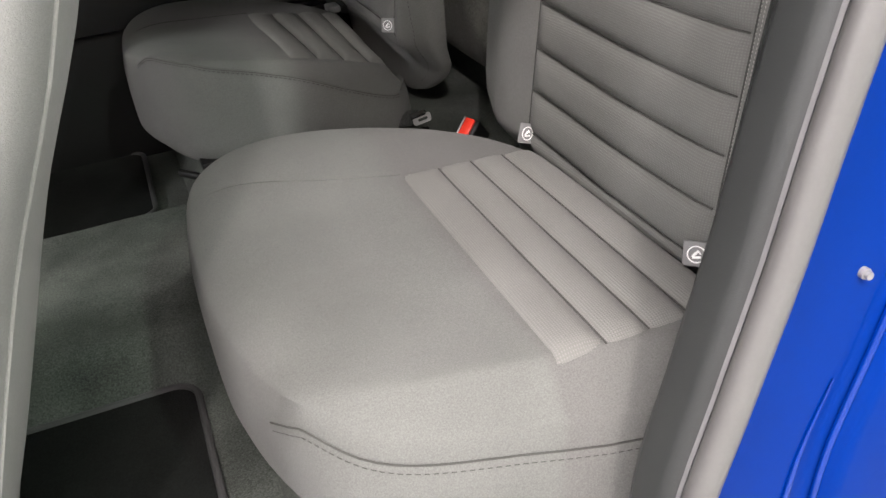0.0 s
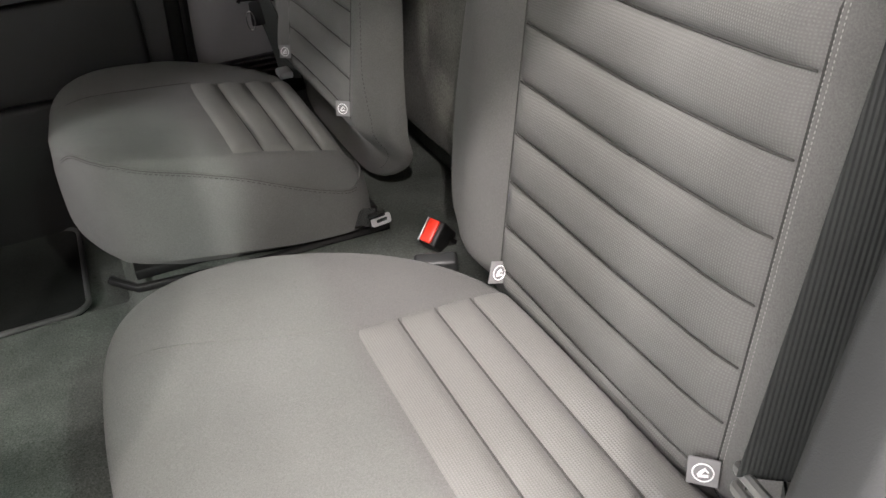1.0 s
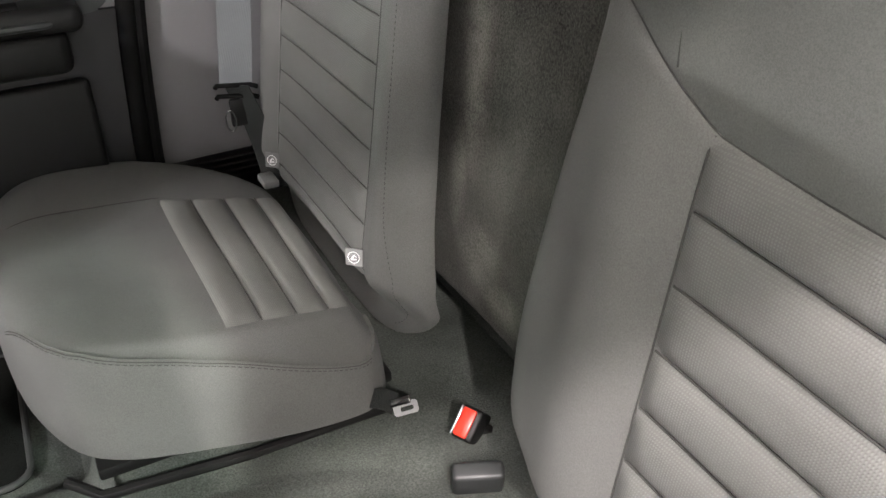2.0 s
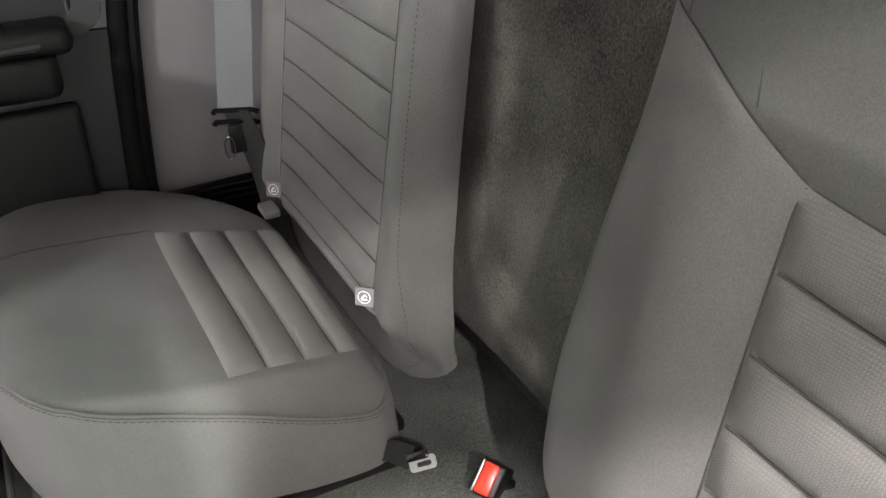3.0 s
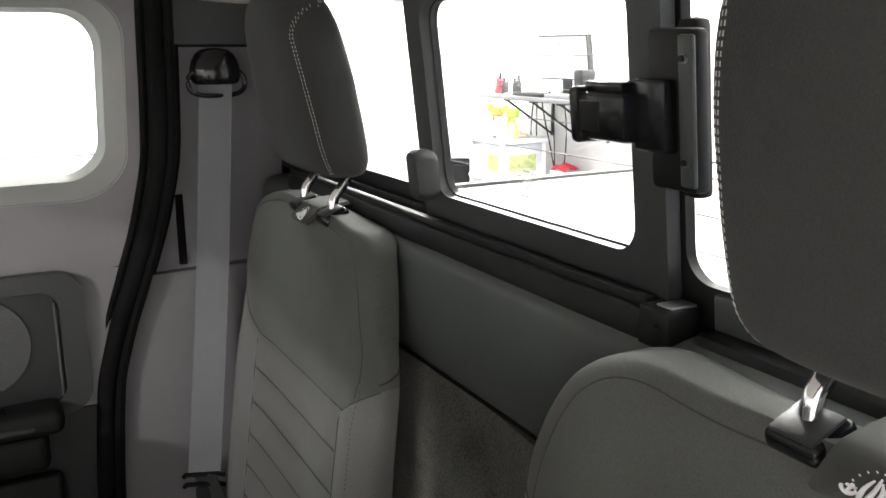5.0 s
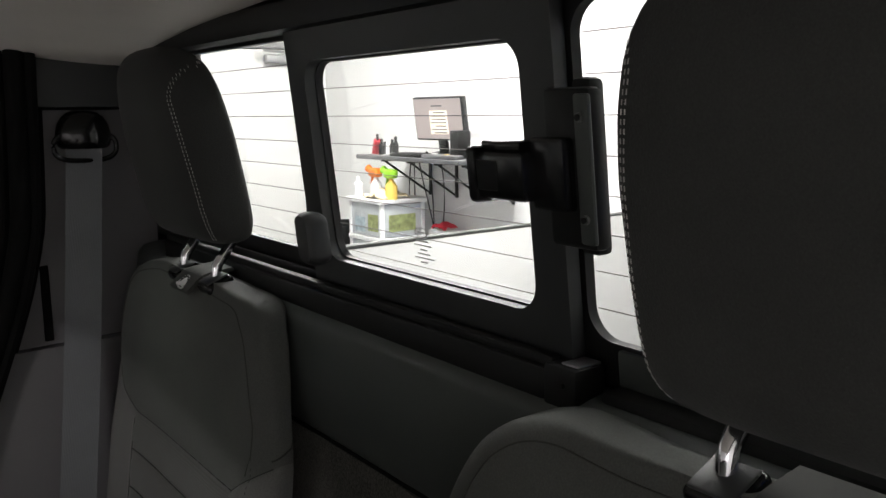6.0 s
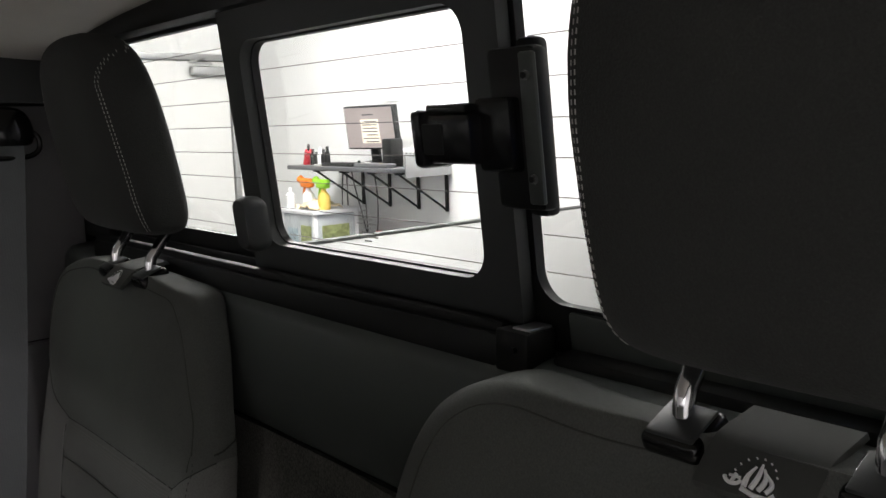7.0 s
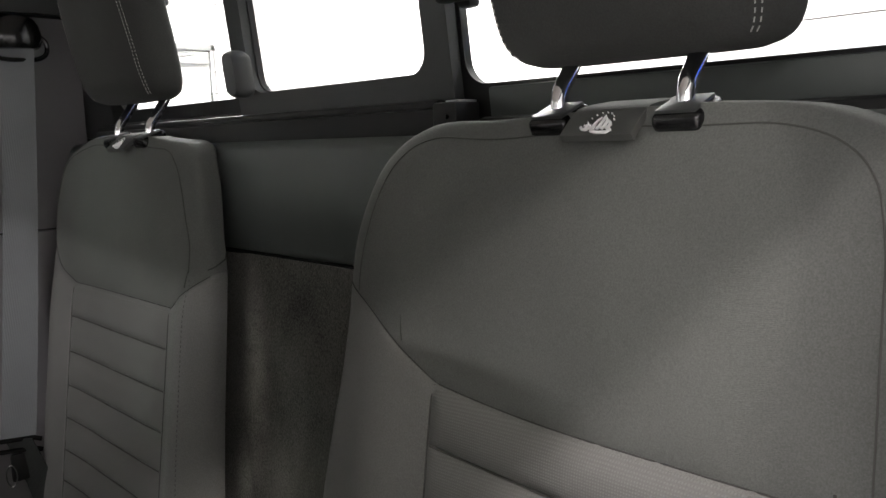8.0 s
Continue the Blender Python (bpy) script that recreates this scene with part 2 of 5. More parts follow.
def grid(points):
    """points: array (rows, columns, 3)."""
    points = np.asarray(points)
    r, c = points.shape[:2]
    faces = [(i * c + j, i * c + j + 1, (i + 1) * c + j + 1, (i + 1) * c + j) for i in range(r - 1) for j in range(c - 1)]
    return points.reshape(-1, 3).tolist(), faces


def slab(points, offset):
    """A grid with thickness: offset (3) from its face to its back."""
    points = np.asarray(points, float)
    back = points + np.asarray(offset, float)
    r, c = points.shape[:2]
    rim = [(i, 0) for i in range(r)] + [(r - 1, j) for j in range(1, c)] + [(i, c - 1) for i in range(r - 2, -1, -1)] + [(0, j) for j in range(c - 2, 0, -1)]
    v1, f1 = grid(points)
    v2, f2 = grid(back)
    n = r * c
    faces = f1 + [tuple(i + n for i in q[::-1]) for q in f2]
    for k in range(len(rim)):
        a, b = rim[k], rim[(k + 1) % len(rim)]
        a, b = a[0] * c + a[1], b[0] * c + b[1]
        faces.append((a, b, b + n, a + n))
    return v1 + v2, faces


def tube(path, radius, sides=8, flat=1.0, up=(0, 0, 1)):
    """A round (or flattened) bar along a path."""
    path = np.asarray(path, float)
    tang = np.gradient(path, axis=0)
    tang /= np.linalg.norm(tang, axis=1)[:, None] + 1e-12
    rings = []
    radius = np.broadcast_to(radius, len(path))
    for p, t, rr in zip(path, tang, radius):
        u = np.asarray(up, float)
        a = np.cross(t, u)
        if np.linalg.norm(a) < 1e-3:
            a = np.cross(t, (1.0, 0.13, 0.0))
        a /= np.linalg.norm(a)
        b = np.cross(a, t)
        rings.append([p + rr * (math.cos(k) * a + flat * math.sin(k) * b) for k in np.linspace(0, 2 * math.pi, sides, endpoint=False)])
    return loft(rings)


def box(x0, x1, y0, y1, z0, z1, bevel=0.003, segments=2):
    bm = bmesh.new()
    bmesh.ops.create_cube(bm, size=1)
    for v in bm.verts:
        v.co = ((x0 + x1) / 2 + v.co.x * (x1 - x0), (y0 + y1) / 2 + v.co.y * (y1 - y0), (z0 + z1) / 2 + v.co.z * (z1 - z0))
    if bevel:
        bmesh.ops.bevel(bm, geom=bm.edges[:], offset=min(bevel, 0.45 * min(x1 - x0, y1 - y0, z1 - z0)), segments=segments, affect="EDGES", profile=0.5)
    bm.verts.index_update()
    out = [tuple(v.co) for v in bm.verts], [tuple(v.index for v in f.verts) for f in bm.faces]
    bm.free()
    return out


def moved(shape, m):
    return [tuple(m @ Vector(v)) for v in shape[0]], shape[1]


def rounded_rect(y0, y1, z0, z1, r, n=8):
    """Points (y, z) round a rectangle with rounded corners."""
    pts = []
    for cy, cz, a in ((y1 - r, z1 - r, 0), (y0 + r, z1 - r, 90), (y0 + r, z0 + r, 180), (y1 - r, z0 + r, 270)):
        pts += [(cy + r * math.cos(radians(a + k * 90 / n)), cz + r * math.sin(radians(a + k * 90 / n))) for k in range(n + 1)]
    return pts


def disc(centre, normal, radius, depth=0.001, sides=20):
    centre, normal = np.asarray(centre, float), np.asarray(normal, float) / np.linalg.norm(normal)
    return tube([centre - normal * depth / 2, centre + normal * depth / 2], radius, sides)


def screw(name, centre, normal, radius, mat, parent):
    return part(name, disc(centre, normal, radius, 0.003, 14), mat, parent)


# ---- cab structure ----
FAR, NEAR = 1.68, 0.30  # inner faces of the cab's sides
AXIS = 0.99             # the cab's middle line


def step(a, b, v):
    t = np.clip((np.asarray(v, float) - a) / (b - a), 0, 1)
    return t * t * (3 - 2 * t)


def floor_height(x, y):
    hump = 0.06 * step(0.84, 0.93, y) * (1 - step(1.24, 1.33, y))
    low = 0.118 + hump
    riser = step(0.075, 0.125, x)
    return low * (1 - riser) + 0.262 * riser


xs, ys = np.r_[np.linspace(-1.3, -0.2, 12), np.linspace(-0.17, 0.18, 48), np.linspace(0.2, 0.6, 14)], np.linspace(0.24, 1.70, 150)
pts = np.array([[(x, y, floor_height(x, y) + 0.003 * noise.noise((x * 9, y * 9, 0.3))) for x in xs] for y in ys])
floor = part("floor", slab(pts, (0, 0, -0.10)), CARPET)
tagged(floor, "dark grey carpeted cab floor with a raised tunnel", "floor", kind="structure")

# ribbed sill along the open doorway
sill = part("trim_sill", join(box(-1.3, 0.30, 0.20, 0.262, 0.02, 0.135, 0.012), *[box(-1.3, 0.28, 0.205 + 0.014 * k, 0.211 + 0.014 * k, 0.134, 0.139, 0.002) for k in range(4)]), TRIM_DARK)
tagged(sill, "dark plastic door sill with ribs", "sill", kind="structure")

# rear wall: carpeted panel below, vinyl panel above, black sill under the window
def rear_x(y, z):
    return float(curve([0.26, 0.34, 0.45, 0.60, 0.78], [0.545, 0.530, 0.527, 0.535, 0.553], z)) - 0.006 * math.exp(-((y - 0.93) / 0.06) ** 2) + 0.004 * noise.noise((y * 7, z * 7, 2.0))


wall_rear = thing("wall_rear", (0.6, AXIS, 0.1), "dark rear wall of the cab, carpeted below and vinyl above", "wall", kind="structure")
ys, zs = np.linspace(NEAR - 0.02, FAR + 0.02, 90), np.linspace(0.335, 0.778, 44)
pts = np.array([[(rear_x(y, z) + 0.03 * max(0.0, (0.36 - z) / 0.025) ** 2 * 0.2, y, z) for y in ys] for z in zs])
part("carpet_panel", slab(pts, (0.02, 0, 0)), CARPET_WORN, wall_rear, "worn charcoal carpet panel")
pts = np.array([[(0.575 + 0.002 * noise.noise((y * 8, z * 8, 1)), y, z) for y in ys] for z in np.linspace(0.24, 0.40, 10)])
part("lower_carpet", slab(pts, (0.02, 0, 0)), CARPET, wall_rear)


def vinyl_x(z):
    return float(curve([0.775, 0.785, 0.84, 0.895, 0.910, 0.914], [0.562, 0.551, 0.540, 0.545, 0.556, 0.580], z))


zs = np.r_[np.linspace(0.775, 0.89, 14), np.linspace(0.895, 0.914, 10)]
pts = np.array([[(vinyl_x(z), y, z) for y in np.linspace(NEAR - 0.02, FAR + 0.02, 30)] for z in zs])
part("vinyl_panel", slab(pts, (0.03, 0, -0.004)), VINYL, wall_rear, "smooth dark green-grey vinyl panel")
part("panel_gap", tube([(0.556, y, 0.7785) for y in np.linspace(NEAR, FAR, 8)], 0.0035, 8), RUBBER, wall_rear)
part("back_sheet", box(0.60, 0.63, 0.18, 1.80, -0.05, 0.930, 0.004), BLACK, wall_rear)
part("upper_sheet", box(0.575, 0.605, 0.18, 1.80, 1.182, 1.26, 0.004), BLACK, wall_rear)
part("side_sheet", box(0.585, 0.615, 0.18, 0.405, 0.92, 1.20, 0.004), TRIM_DARK, wall_rear)
part("side_sheet", box(0.585, 0.615, 1.575, 1.80, 0.92, 1.20, 0.004), TRIM_DARK, wall_rear)

# ---- rear window: two fixed panes, a sliding middle pane, its rail and latch ----
def lean(v):
    """The window leans forwards with height."""
    x, y, z = v
    return x - 0.11 * (z - 0.955), y, z


def leant(shape):
    return [lean(v) for v in shape[0]], shape[1]


def frame_shape(outer, inner, x0, x1, r_out, r_in, n=8):
    o, i = rounded_rect(*outer, r_out, n), rounded_rect(*inner, r_in, n)
    mid = 0.4 * abs(x1 - x0)
    rings = [[(x0, *p) for p in o], [(x0, *p) for p in i], [(x1, *p) for p in i], [(x1, *p) for p in o]]
    v, f = loft(rings + [rings[0]], caps=False)
    return leant((v, f))


def pane_shape(rect, x, r, thick=0.004, n=8):
    p = rounded_rect(*rect, r, n)
    return leant(loft([[(x, *q) for q in p], [(x + thick, *q) for q in p]]))


window = thing("window_1", (0.58, AXIS, 0.93), "rear cab window with dark frame and sliding middle pane", "window", kind="structure")
GX = 0.583
for name, outer, inner in (("window_frame", (0.395, 0.838, 0.915, 1.195), (0.425, 0.823, 0.948, 1.168)), ("window_frame", (1.188, 1.60, 0.915, 1.195), (1.203, 1.565, 0.958, 1.172))):
    part(name, frame_shape(outer, inner, GX - 0.002, GX + 0.007, 0.012, 0.022), BLACK, window)
part("frame_ledge", leant(box(GX - 0.005, GX + 0.003, 0.43, 0.797, 0.918, 0.945, 0.003)), VINYL, window)
for rect in ((0.42, 0.832, 0.94, 1.175), (1.20, 1.57, 0.945, 1.18)):
    p = part("pane", pane_shape(rect, GX + 0.006, 0.02), GLASS, window, smooth=False)
    p.visible_shadow = False
slider = part("slider_frame", frame_shape((0.826, 1.188, 0.930, 1.186), (0.858, 1.157, 0.960, 1.148), GX - 0.016, GX - 0.004, 0.006, 0.022), TRIM_DARK, window, "dark grey frame of the sliding pane")
part("slider_lip", frame_shape((0.854, 1.161, 0.956, 1.152), (0.8595, 1.1555, 0.9615, 1.1465), GX - 0.005, GX + 0.004, 0.024, 0.020), TRIM_LOW, slider)
p = part("pane", pane_shape((0.850, 1.164, 0.952, 1.156), GX + 0.002, 0.02), GLASS, window, smooth=False)
p.visible_shadow = False
# heating wires printed on the panes
for k in range(8):
    z = 0.968 + 0.0258 * k
    for y0, y1, x in ((0.428, 0.820, GX + 0.0055), (0.860, 1.156, GX + 0.0015), (1.206, 1.562, GX + 0.0055)):
        if (y0 > 1.2 or z < 1.165) and not (0.855 < y0 < 0.88 and z > 1.15):
            path = [lean((x, y, z)) for y in np.linspace(y0, y1, 5)]
            part("heating_wire", tube(path, 0.0004, 5), WIRE, window)
# maker's print low on the sliding pane: plain bars
marks = []
for z, w in ((0.9905, 0.016), (0.9868, 0.024), (0.9831, 0.010), (0.9794, 0.018), (0.9757, 0.028), (0.9720, 0.008)):
    marks += [leant(box(GX + 0.0006, GX + 0.001, y - 0.0008, y + 0.0008, z, z + 0.0015, 0)) for y in np.arange(1.016 - w / 2, 1.016 + w / 2, 0.0026)]
ring = [lean((GX + 0.0008, 1.016 + 0.009 * math.cos(a), 0.999 + 0.004 * math.sin(a))) for a in np.linspace(0, 2 * math.pi, 25)]
part("pane_print", join(*marks, tube(ring, 0.0004, 5), leant(box(GX + 0.0006, GX + 0.001, 1.011, 1.021, 0.9983, 0.9997, 0))), PRINT, window, "small printed glass mark")
# rails above and below, with the end block
part("lower_rail", join(box(0.552, 0.60, 0.834, 1.60, 0.900, 0.929, 0.004), box(0.556, 0.566, 0.834, 1.60, 0.928, 0.936, 0.002), box(0.574, 0.580, 1.19, 1.60, 0.930, 0.940, 0.002)), BLACK, window, "black slider rail")
part("rail_end", box(0.5505, 0.580, 0.806, 0.836, 0.9035, 0.9335, 0.003), BLACK, window)
part("rail_cap", box(0.556, 0.578, 0.808, 0.824, 0.9330, 0.9350, 0.0008), STEEL, window, "bare metal cap")
screw("screw", (0.5495, 0.817, 0.921), (1, 0, 0), 0.0022, BLACK, window)
part("window_sill", box(0.566, 0.60, NEAR, 0.80, 0.895, 0.920, 0.006), BLACK, window)
part("upper_rail", box(0.535, 0.585, 0.42, 1.60, 1.176, 1.206, 0.008), BLACK, window)
# latch bracket and lever
bracket = part("latch_bracket", join(leant(box(0.566, 0.580, 0.795, 0.812, 1.009, 1.120, 0.004)), leant(box(0.556, 0.570, 0.787, 0.828, 1.014, 1.114, 0.004))), BLACK, window, "black latch bracket")
part("bracket_plate", leant(box(0.5535, 0.5575, 0.7860, 0.7985, 1.018, 1.110, 0.002)), VINYL, bracket, "grey face plate")
for z in (1.034, 1.096):
    screw("screw", lean((0.553, 0.7922, z)), (1, 0, 0.1), 0.0030, FRAME_STEEL, bracket)
    screw("screw_recess", lean((0.5518, 0.7922, z)), (1, 0, 0.1), 0.002, BLACK, bracket)
lever = part("latch_lever", join(leant(box(0.546, 0.562, 0.802, 0.832, 1.038, 1.084, 0.003)), leant(box(0.534, 0.556, 0.826, 0.872, 1.043, 1.075, 0.004)), leant(box(0.530, 0.560, 0.868, 0.878, 1.040, 1.078, 0.004)), leant(box(0.540, 0.562, 0.834, 0.872, 1.0735, 1.0815, 0.002))), GLOSS_BLACK, window, "glossy black latch lever")
part("lever_pad", leant(box(0.5325, 0.536, 0.850, 0.874, 1.049, 1.069, 0.002)), BLACK, lever)
knob_rings = []
for k in range(7):
    f = [0.86, 0.96, 1, 1, 1, 0.96, 0.86][k]
    knob_rings.append([lean((0.540 + 0.004 * k, 1.154 + (y - 1.154) * f, 0.981 + (z - 0.981) * f)) for y, z in rounded_rect(1.141, 1.167, 0.955, 1.007, 0.010)])
part("pull_knob", loft(knob_rings), TRIM_DARK, window, "dark rubbery pull of the sliding pane")

# ---- headliner and roof ----
def roof_z(x, y):
    return 1.172 + 0.045 * (1 - ((y - AXIS) / 0.70) ** 2) + 0.03 * float(step(0.55, 0.2, x)) - 0.004


xs, ys = np.linspace(-0.72, 0.54, 40), np.linspace(NEAR - 0.01, FAR + 0.01, 40)
pts = np.array([[(x, y, roof_z(x, y)) for x in xs] for y in ys])
ceiling = part("ceiling", slab(pts, (0, 0, 0.02)), HEADLINER)
tagged(ceiling, "pale beige cloth headliner of the cab roof", "headliner", kind="structure")
pts = np.array([[(x, y, roof_z(x, y) + 0.03) for x in np.linspace(-0.74, 0.63, 12)] for y in np.linspace(0.16, 1.82, 24)])
roof = part("roof", slab(pts, (0, 0, 0.015)), BLUE)
tagged(roof, "blue painted cab roof", "roof", kind="structure")

# ---- far side: closed rear door, rubber seal, quarter trim ----
def pillar_x(z):
    """The curved rear edge of the door opening."""
    return float(curve([0.20, 0.36, 0.45, 0.62, 0.70, 0.79, 0.88, 0.97, 1.20], [0.262, 0.262, 0.266, 0.281, 0.302, 0.335, 0.364, 0.382, 0.392], z))


def warp(v):
    """Bends the door's rear edge to the opening."""
    x, y, z = v
    return x + (pillar_x(z) - 0.382) * float(step(0.02, 0.30, x)), y, z


def door_frame(outer, inner, y0, y1, r_out, r_in):
    o, i = rounded_rect(*outer, r_out), rounded_rect(*inner, r_in)
    rings = [[(p[0], y0, p[1]) for p in o], [(p[0], y0, p[1]) for p in i], [(p[0], y1, p[1]) for p in i], [(p[0], y1, p[1]) for p in o]]
    return loft(rings + [rings[0]], caps=False)


def fine(shape, cuts=3):
    """Splits long edges, so that a bend runs smoothly."""
    bm = bmesh.new()
    vs = [bm.verts.new(v) for v in shape[0]]
    for f in shape[1]:
        if len(set(f)) > 2:
            try:
                bm.faces.new([vs[i] for i in f])
            except ValueError:
                pass
    bmesh.ops.subdivide_edges(bm, edges=[e for e in bm.edges if e.calc_length() > 0.04], cuts=cuts, use_grid_fill=True)
    bmesh.ops.triangulate(bm, faces=[f for f in bm.faces if len(f.verts) > 4])
    bm.verts.index_update()
    out = [tuple(v.co) for v in bm.verts], [tuple(v.index for v in f.verts) for f in bm.faces]
    bm.free()
    return out


door = thing("door_1", (-0.1, FAR, 0.12), "closed far rear door with grey trim, window and armrest", "door", kind="structure")
part("door_trim", [([warp(v) for v in s[0]], s[1]) for s in [fine(door_frame((-0.62, 0.372, 0.80, 1.19), (-0.528, 0.343, 0.902, 1.178), FAR - 0.004, FAR + 0.05, 0.02, 0.06))]][0], TRIM, door, "grey moulded plastic trim")
part("window_reveal", [([warp(v) for v in s[0]], s[1]) for s in [loft([[(p[0], FAR - 0.005, p[1]) for p in rounded_rect(-0.531, 0.346, 0.899, 1.181, 0.062)], [(p[0], FAR + 0.012, p[1]) for p in rounded_rect(-0.50, 0.318, 0.925, 1.160, 0.05)], [(p[0], FAR + 0.05, p[1]) for p in rounded_rect(-0.49, 0.312, 0.930, 1.155, 0.05)]], caps=False)]][0], REVEAL, door, "pale grey window reveal")
p = part("pane", [([warp(v) for v in s[0]], s[1]) for s in [loft([[(q[0], FAR + y, q[1]) for q in rounded_rect(-0.51, 0.33, 0.915, 1.17, 0.05)] for y in (0.042, 0.046)])]][0], GLASS, door, smooth=False)
p.visible_shadow = False
# door_lower is near black: the shade under the armrest put into its colour
for name, z0, z1, mat in (("door_middle", 0.602, 0.80, TRIM), ("door_lower", 0.0, 0.600, TRIM_LOW)):
    pts = np.array([[warp((x, FAR - 0.004 - 0.012 * float(step(0.80, 0.62, z)), z)) for x in np.linspace(-0.62, 0.372, 50)] for z in np.linspace(z0, z1, 24)])
    part(name, slab(pts, (0, 0.03, 0)), mat, door)
part("pocket_frame", fine(door_frame((-0.55, 0.266, 0.600, 0.806), (-0.52, 0.232, 0.618, 0.781), FAR - 0.026, FAR - 0.008, 0.035, 0.025)), TRIM_DARK, door, "raised dark frame")
part("pocket_panel", box(-0.53, 0.24, FAR - 0.018, FAR - 0.012, 0.61, 0.79, 0.002), TRIM_DARK, door)
# lighter strip paints the light caught on the frame's inner edge
part("pocket_edge_light", box(0.225, 0.228, FAR - 0.026, FAR - 0.016, 0.625, 0.765, 0.001), TRIM_MID, door)
part("speaker_grille", join(disc((0.122, FAR - 0.019, 0.712), (0, 1, 0), 0.070, 0.004, 40), *[box(0.122 - math.sqrt(0.0705**2 - d * d), 0.122 + math.sqrt(0.0705**2 - d * d), FAR - 0.0225, FAR - 0.0205, 0.712 + d - 0.0012, 0.712 + d + 0.0012, 0) for d in np.linspace(-0.066, 0.066, 39)]), TRIM_MID, door, "round ribbed speaker grille")
arm = part("armrest", join(box(-0.6, 0.222, FAR - 0.078, FAR - 0.010, 0.590, 0.626, 0.014, 3), box(-0.6, 0.20, FAR - 0.070, FAR - 0.010, 0.535, 0.594, 0.015, 3)), BLACK, door, "black armrest")
# paler tube draws the soft light along the black armrest's edge
part("armrest_edge_light", tube([(x, FAR - 0.079 + 0.03 * float(step(0.17, 0.23, x)), 0.606) for x in np.linspace(-0.6, 0.218, 20)], 0.005, 8), TRIM_DARK, arm)
part("grab_recess", box(-0.2, 0.15, FAR - 0.064, FAR - 0.040, 0.624, 0.630, 0.002), RUBBER, arm)
part("lower_pocket", join(box(-0.6, 0.214, FAR - 0.034, FAR - 0.012, 0.06, 0.515, 0.012, 3), box(-0.6, 0.200, FAR - 0.055, FAR - 0.030, 0.10, 0.36, 0.012, 3)), BLACK, door, "dark map pocket")

seal_path = [(pillar_x(z) + 0.004, FAR - 0.012, z) for z in np.linspace(0.12, 1.19, 60)]
seal = thing("trim_seal_far", (0.26, FAR, 0.12), "black rubber door seal curving up the pillar", "seal", kind="structure")
part("seal_tube", tube(seal_path, 0.013, 10, up=(0, 1, 0)), RUBBER, seal)
part("pillar_core", loft([[(pillar_x(z) + dx, FAR + dy, z) for dx, dy in ((-0.016, 0.010), (0.040, 0.010), (0.040, 0.05), (-0.016, 0.05))] for z in np.linspace(0.12, 1.19, 40)]), RUBBER, seal)
part("seal_flap", tube([(x + 0.018, y - 0.002, z) for x, y, z in seal_path], 0.008, 8, up=(0, 1, 0)), RUBBER, seal)
part("seal_lip", tube([(x - 0.018, y + 0.008, z) for x, y, z in seal_path], 0.006, 8, up=(0, 1, 0)), RUBBER, seal)


def near_x(z):
    """The same edge on the open side."""
    return float(curve([0.0, 0.36, 0.45, 0.53, 0.60, 0.70, 0.79, 0.88, 0.97, 1.22], [0.225, 0.248, 0.270, 0.291, 0.306, 0.330, 0.357, 0.380, 0.395, 0.405], z))


def quarter_trim(y, out, name, label, edge):
    """Lower panel, upper panel with its slot, header and sill ribs; out: +1 on the far side, -1 on the near side."""
    q = thing(name, (0.42, y, 0.26), label, "panel", kind="structure")
    zs = np.linspace(0.348, 0.778, 28)
    pts = np.array([[(edge(z) + (0.58 - edge(z)) * f, y + out * (0.012 * f + 0.004 - 0.006 * math.sin(math.pi * min(1, (0.778 - z) / 0.4))), z) for f in np.linspace(0, 1, 14)] for z in zs])
    # near panels take a darker tone: shade beside the belt put into colour
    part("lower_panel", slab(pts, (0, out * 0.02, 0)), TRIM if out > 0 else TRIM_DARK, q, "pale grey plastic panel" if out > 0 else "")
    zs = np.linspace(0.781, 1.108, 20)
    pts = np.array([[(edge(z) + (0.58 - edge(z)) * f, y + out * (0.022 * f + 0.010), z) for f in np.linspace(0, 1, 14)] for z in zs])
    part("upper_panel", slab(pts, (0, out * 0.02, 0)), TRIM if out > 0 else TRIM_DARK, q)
    zs = np.linspace(1.112, 1.20, 6)
    pts = np.array([[(edge(z) + (0.58 - edge(z)) * f, y + out * 0.004, z) for f in np.linspace(0, 1, 8)] for z in zs])
    part("header", slab(pts, (0, out * 0.02, 0)), TRIM_DARK, q)
    part("slot", box(0.407, 0.419, y + out * 0.014 - 0.003, y + out * 0.014 + 0.003, 0.787, 0.895, 0.002), RUBBER, q)
    for k in range(4):
        part("sill_rib", box(0.28 if out > 0 else 0.33, 0.50, y - 0.012 + out * 0.004, y + 0.012 + out * 0.004, 0.308 + 0.011 * k, 0.313 + 0.011 * k, 0.002), BLACK, q)
    for z0, z1, x0 in ((0.20, 0.80, 0.33 if out > 0 else 0.42), (0.80, 1.25, 0.42)):
        part("backing", box(x0, 0.60, min(y + out * 0.045, y + out * 0.06), max(y + out * 0.045, y + out * 0.06), z0, z1, 0), BLACK, q)
    part("sill_back", box(0.26 if out > 0 else 0.33, 0.56, min(y + out * 0.012, y + out * 0.03), max(y + out * 0.012, y + out * 0.03), 0.24, 0.350, 0.002), BLACK, q)
    return q


quarter_trim(FAR, 1, "wall_far", "grey plastic quarter trim beside the far seat", lambda z: pillar_x(z) + 0.022)
quarter_trim(0.345, -1, "wall_near", "grey plastic quarter trim beside the near seat, toned dark for shade", lambda z: near_x(z) + 0.09)

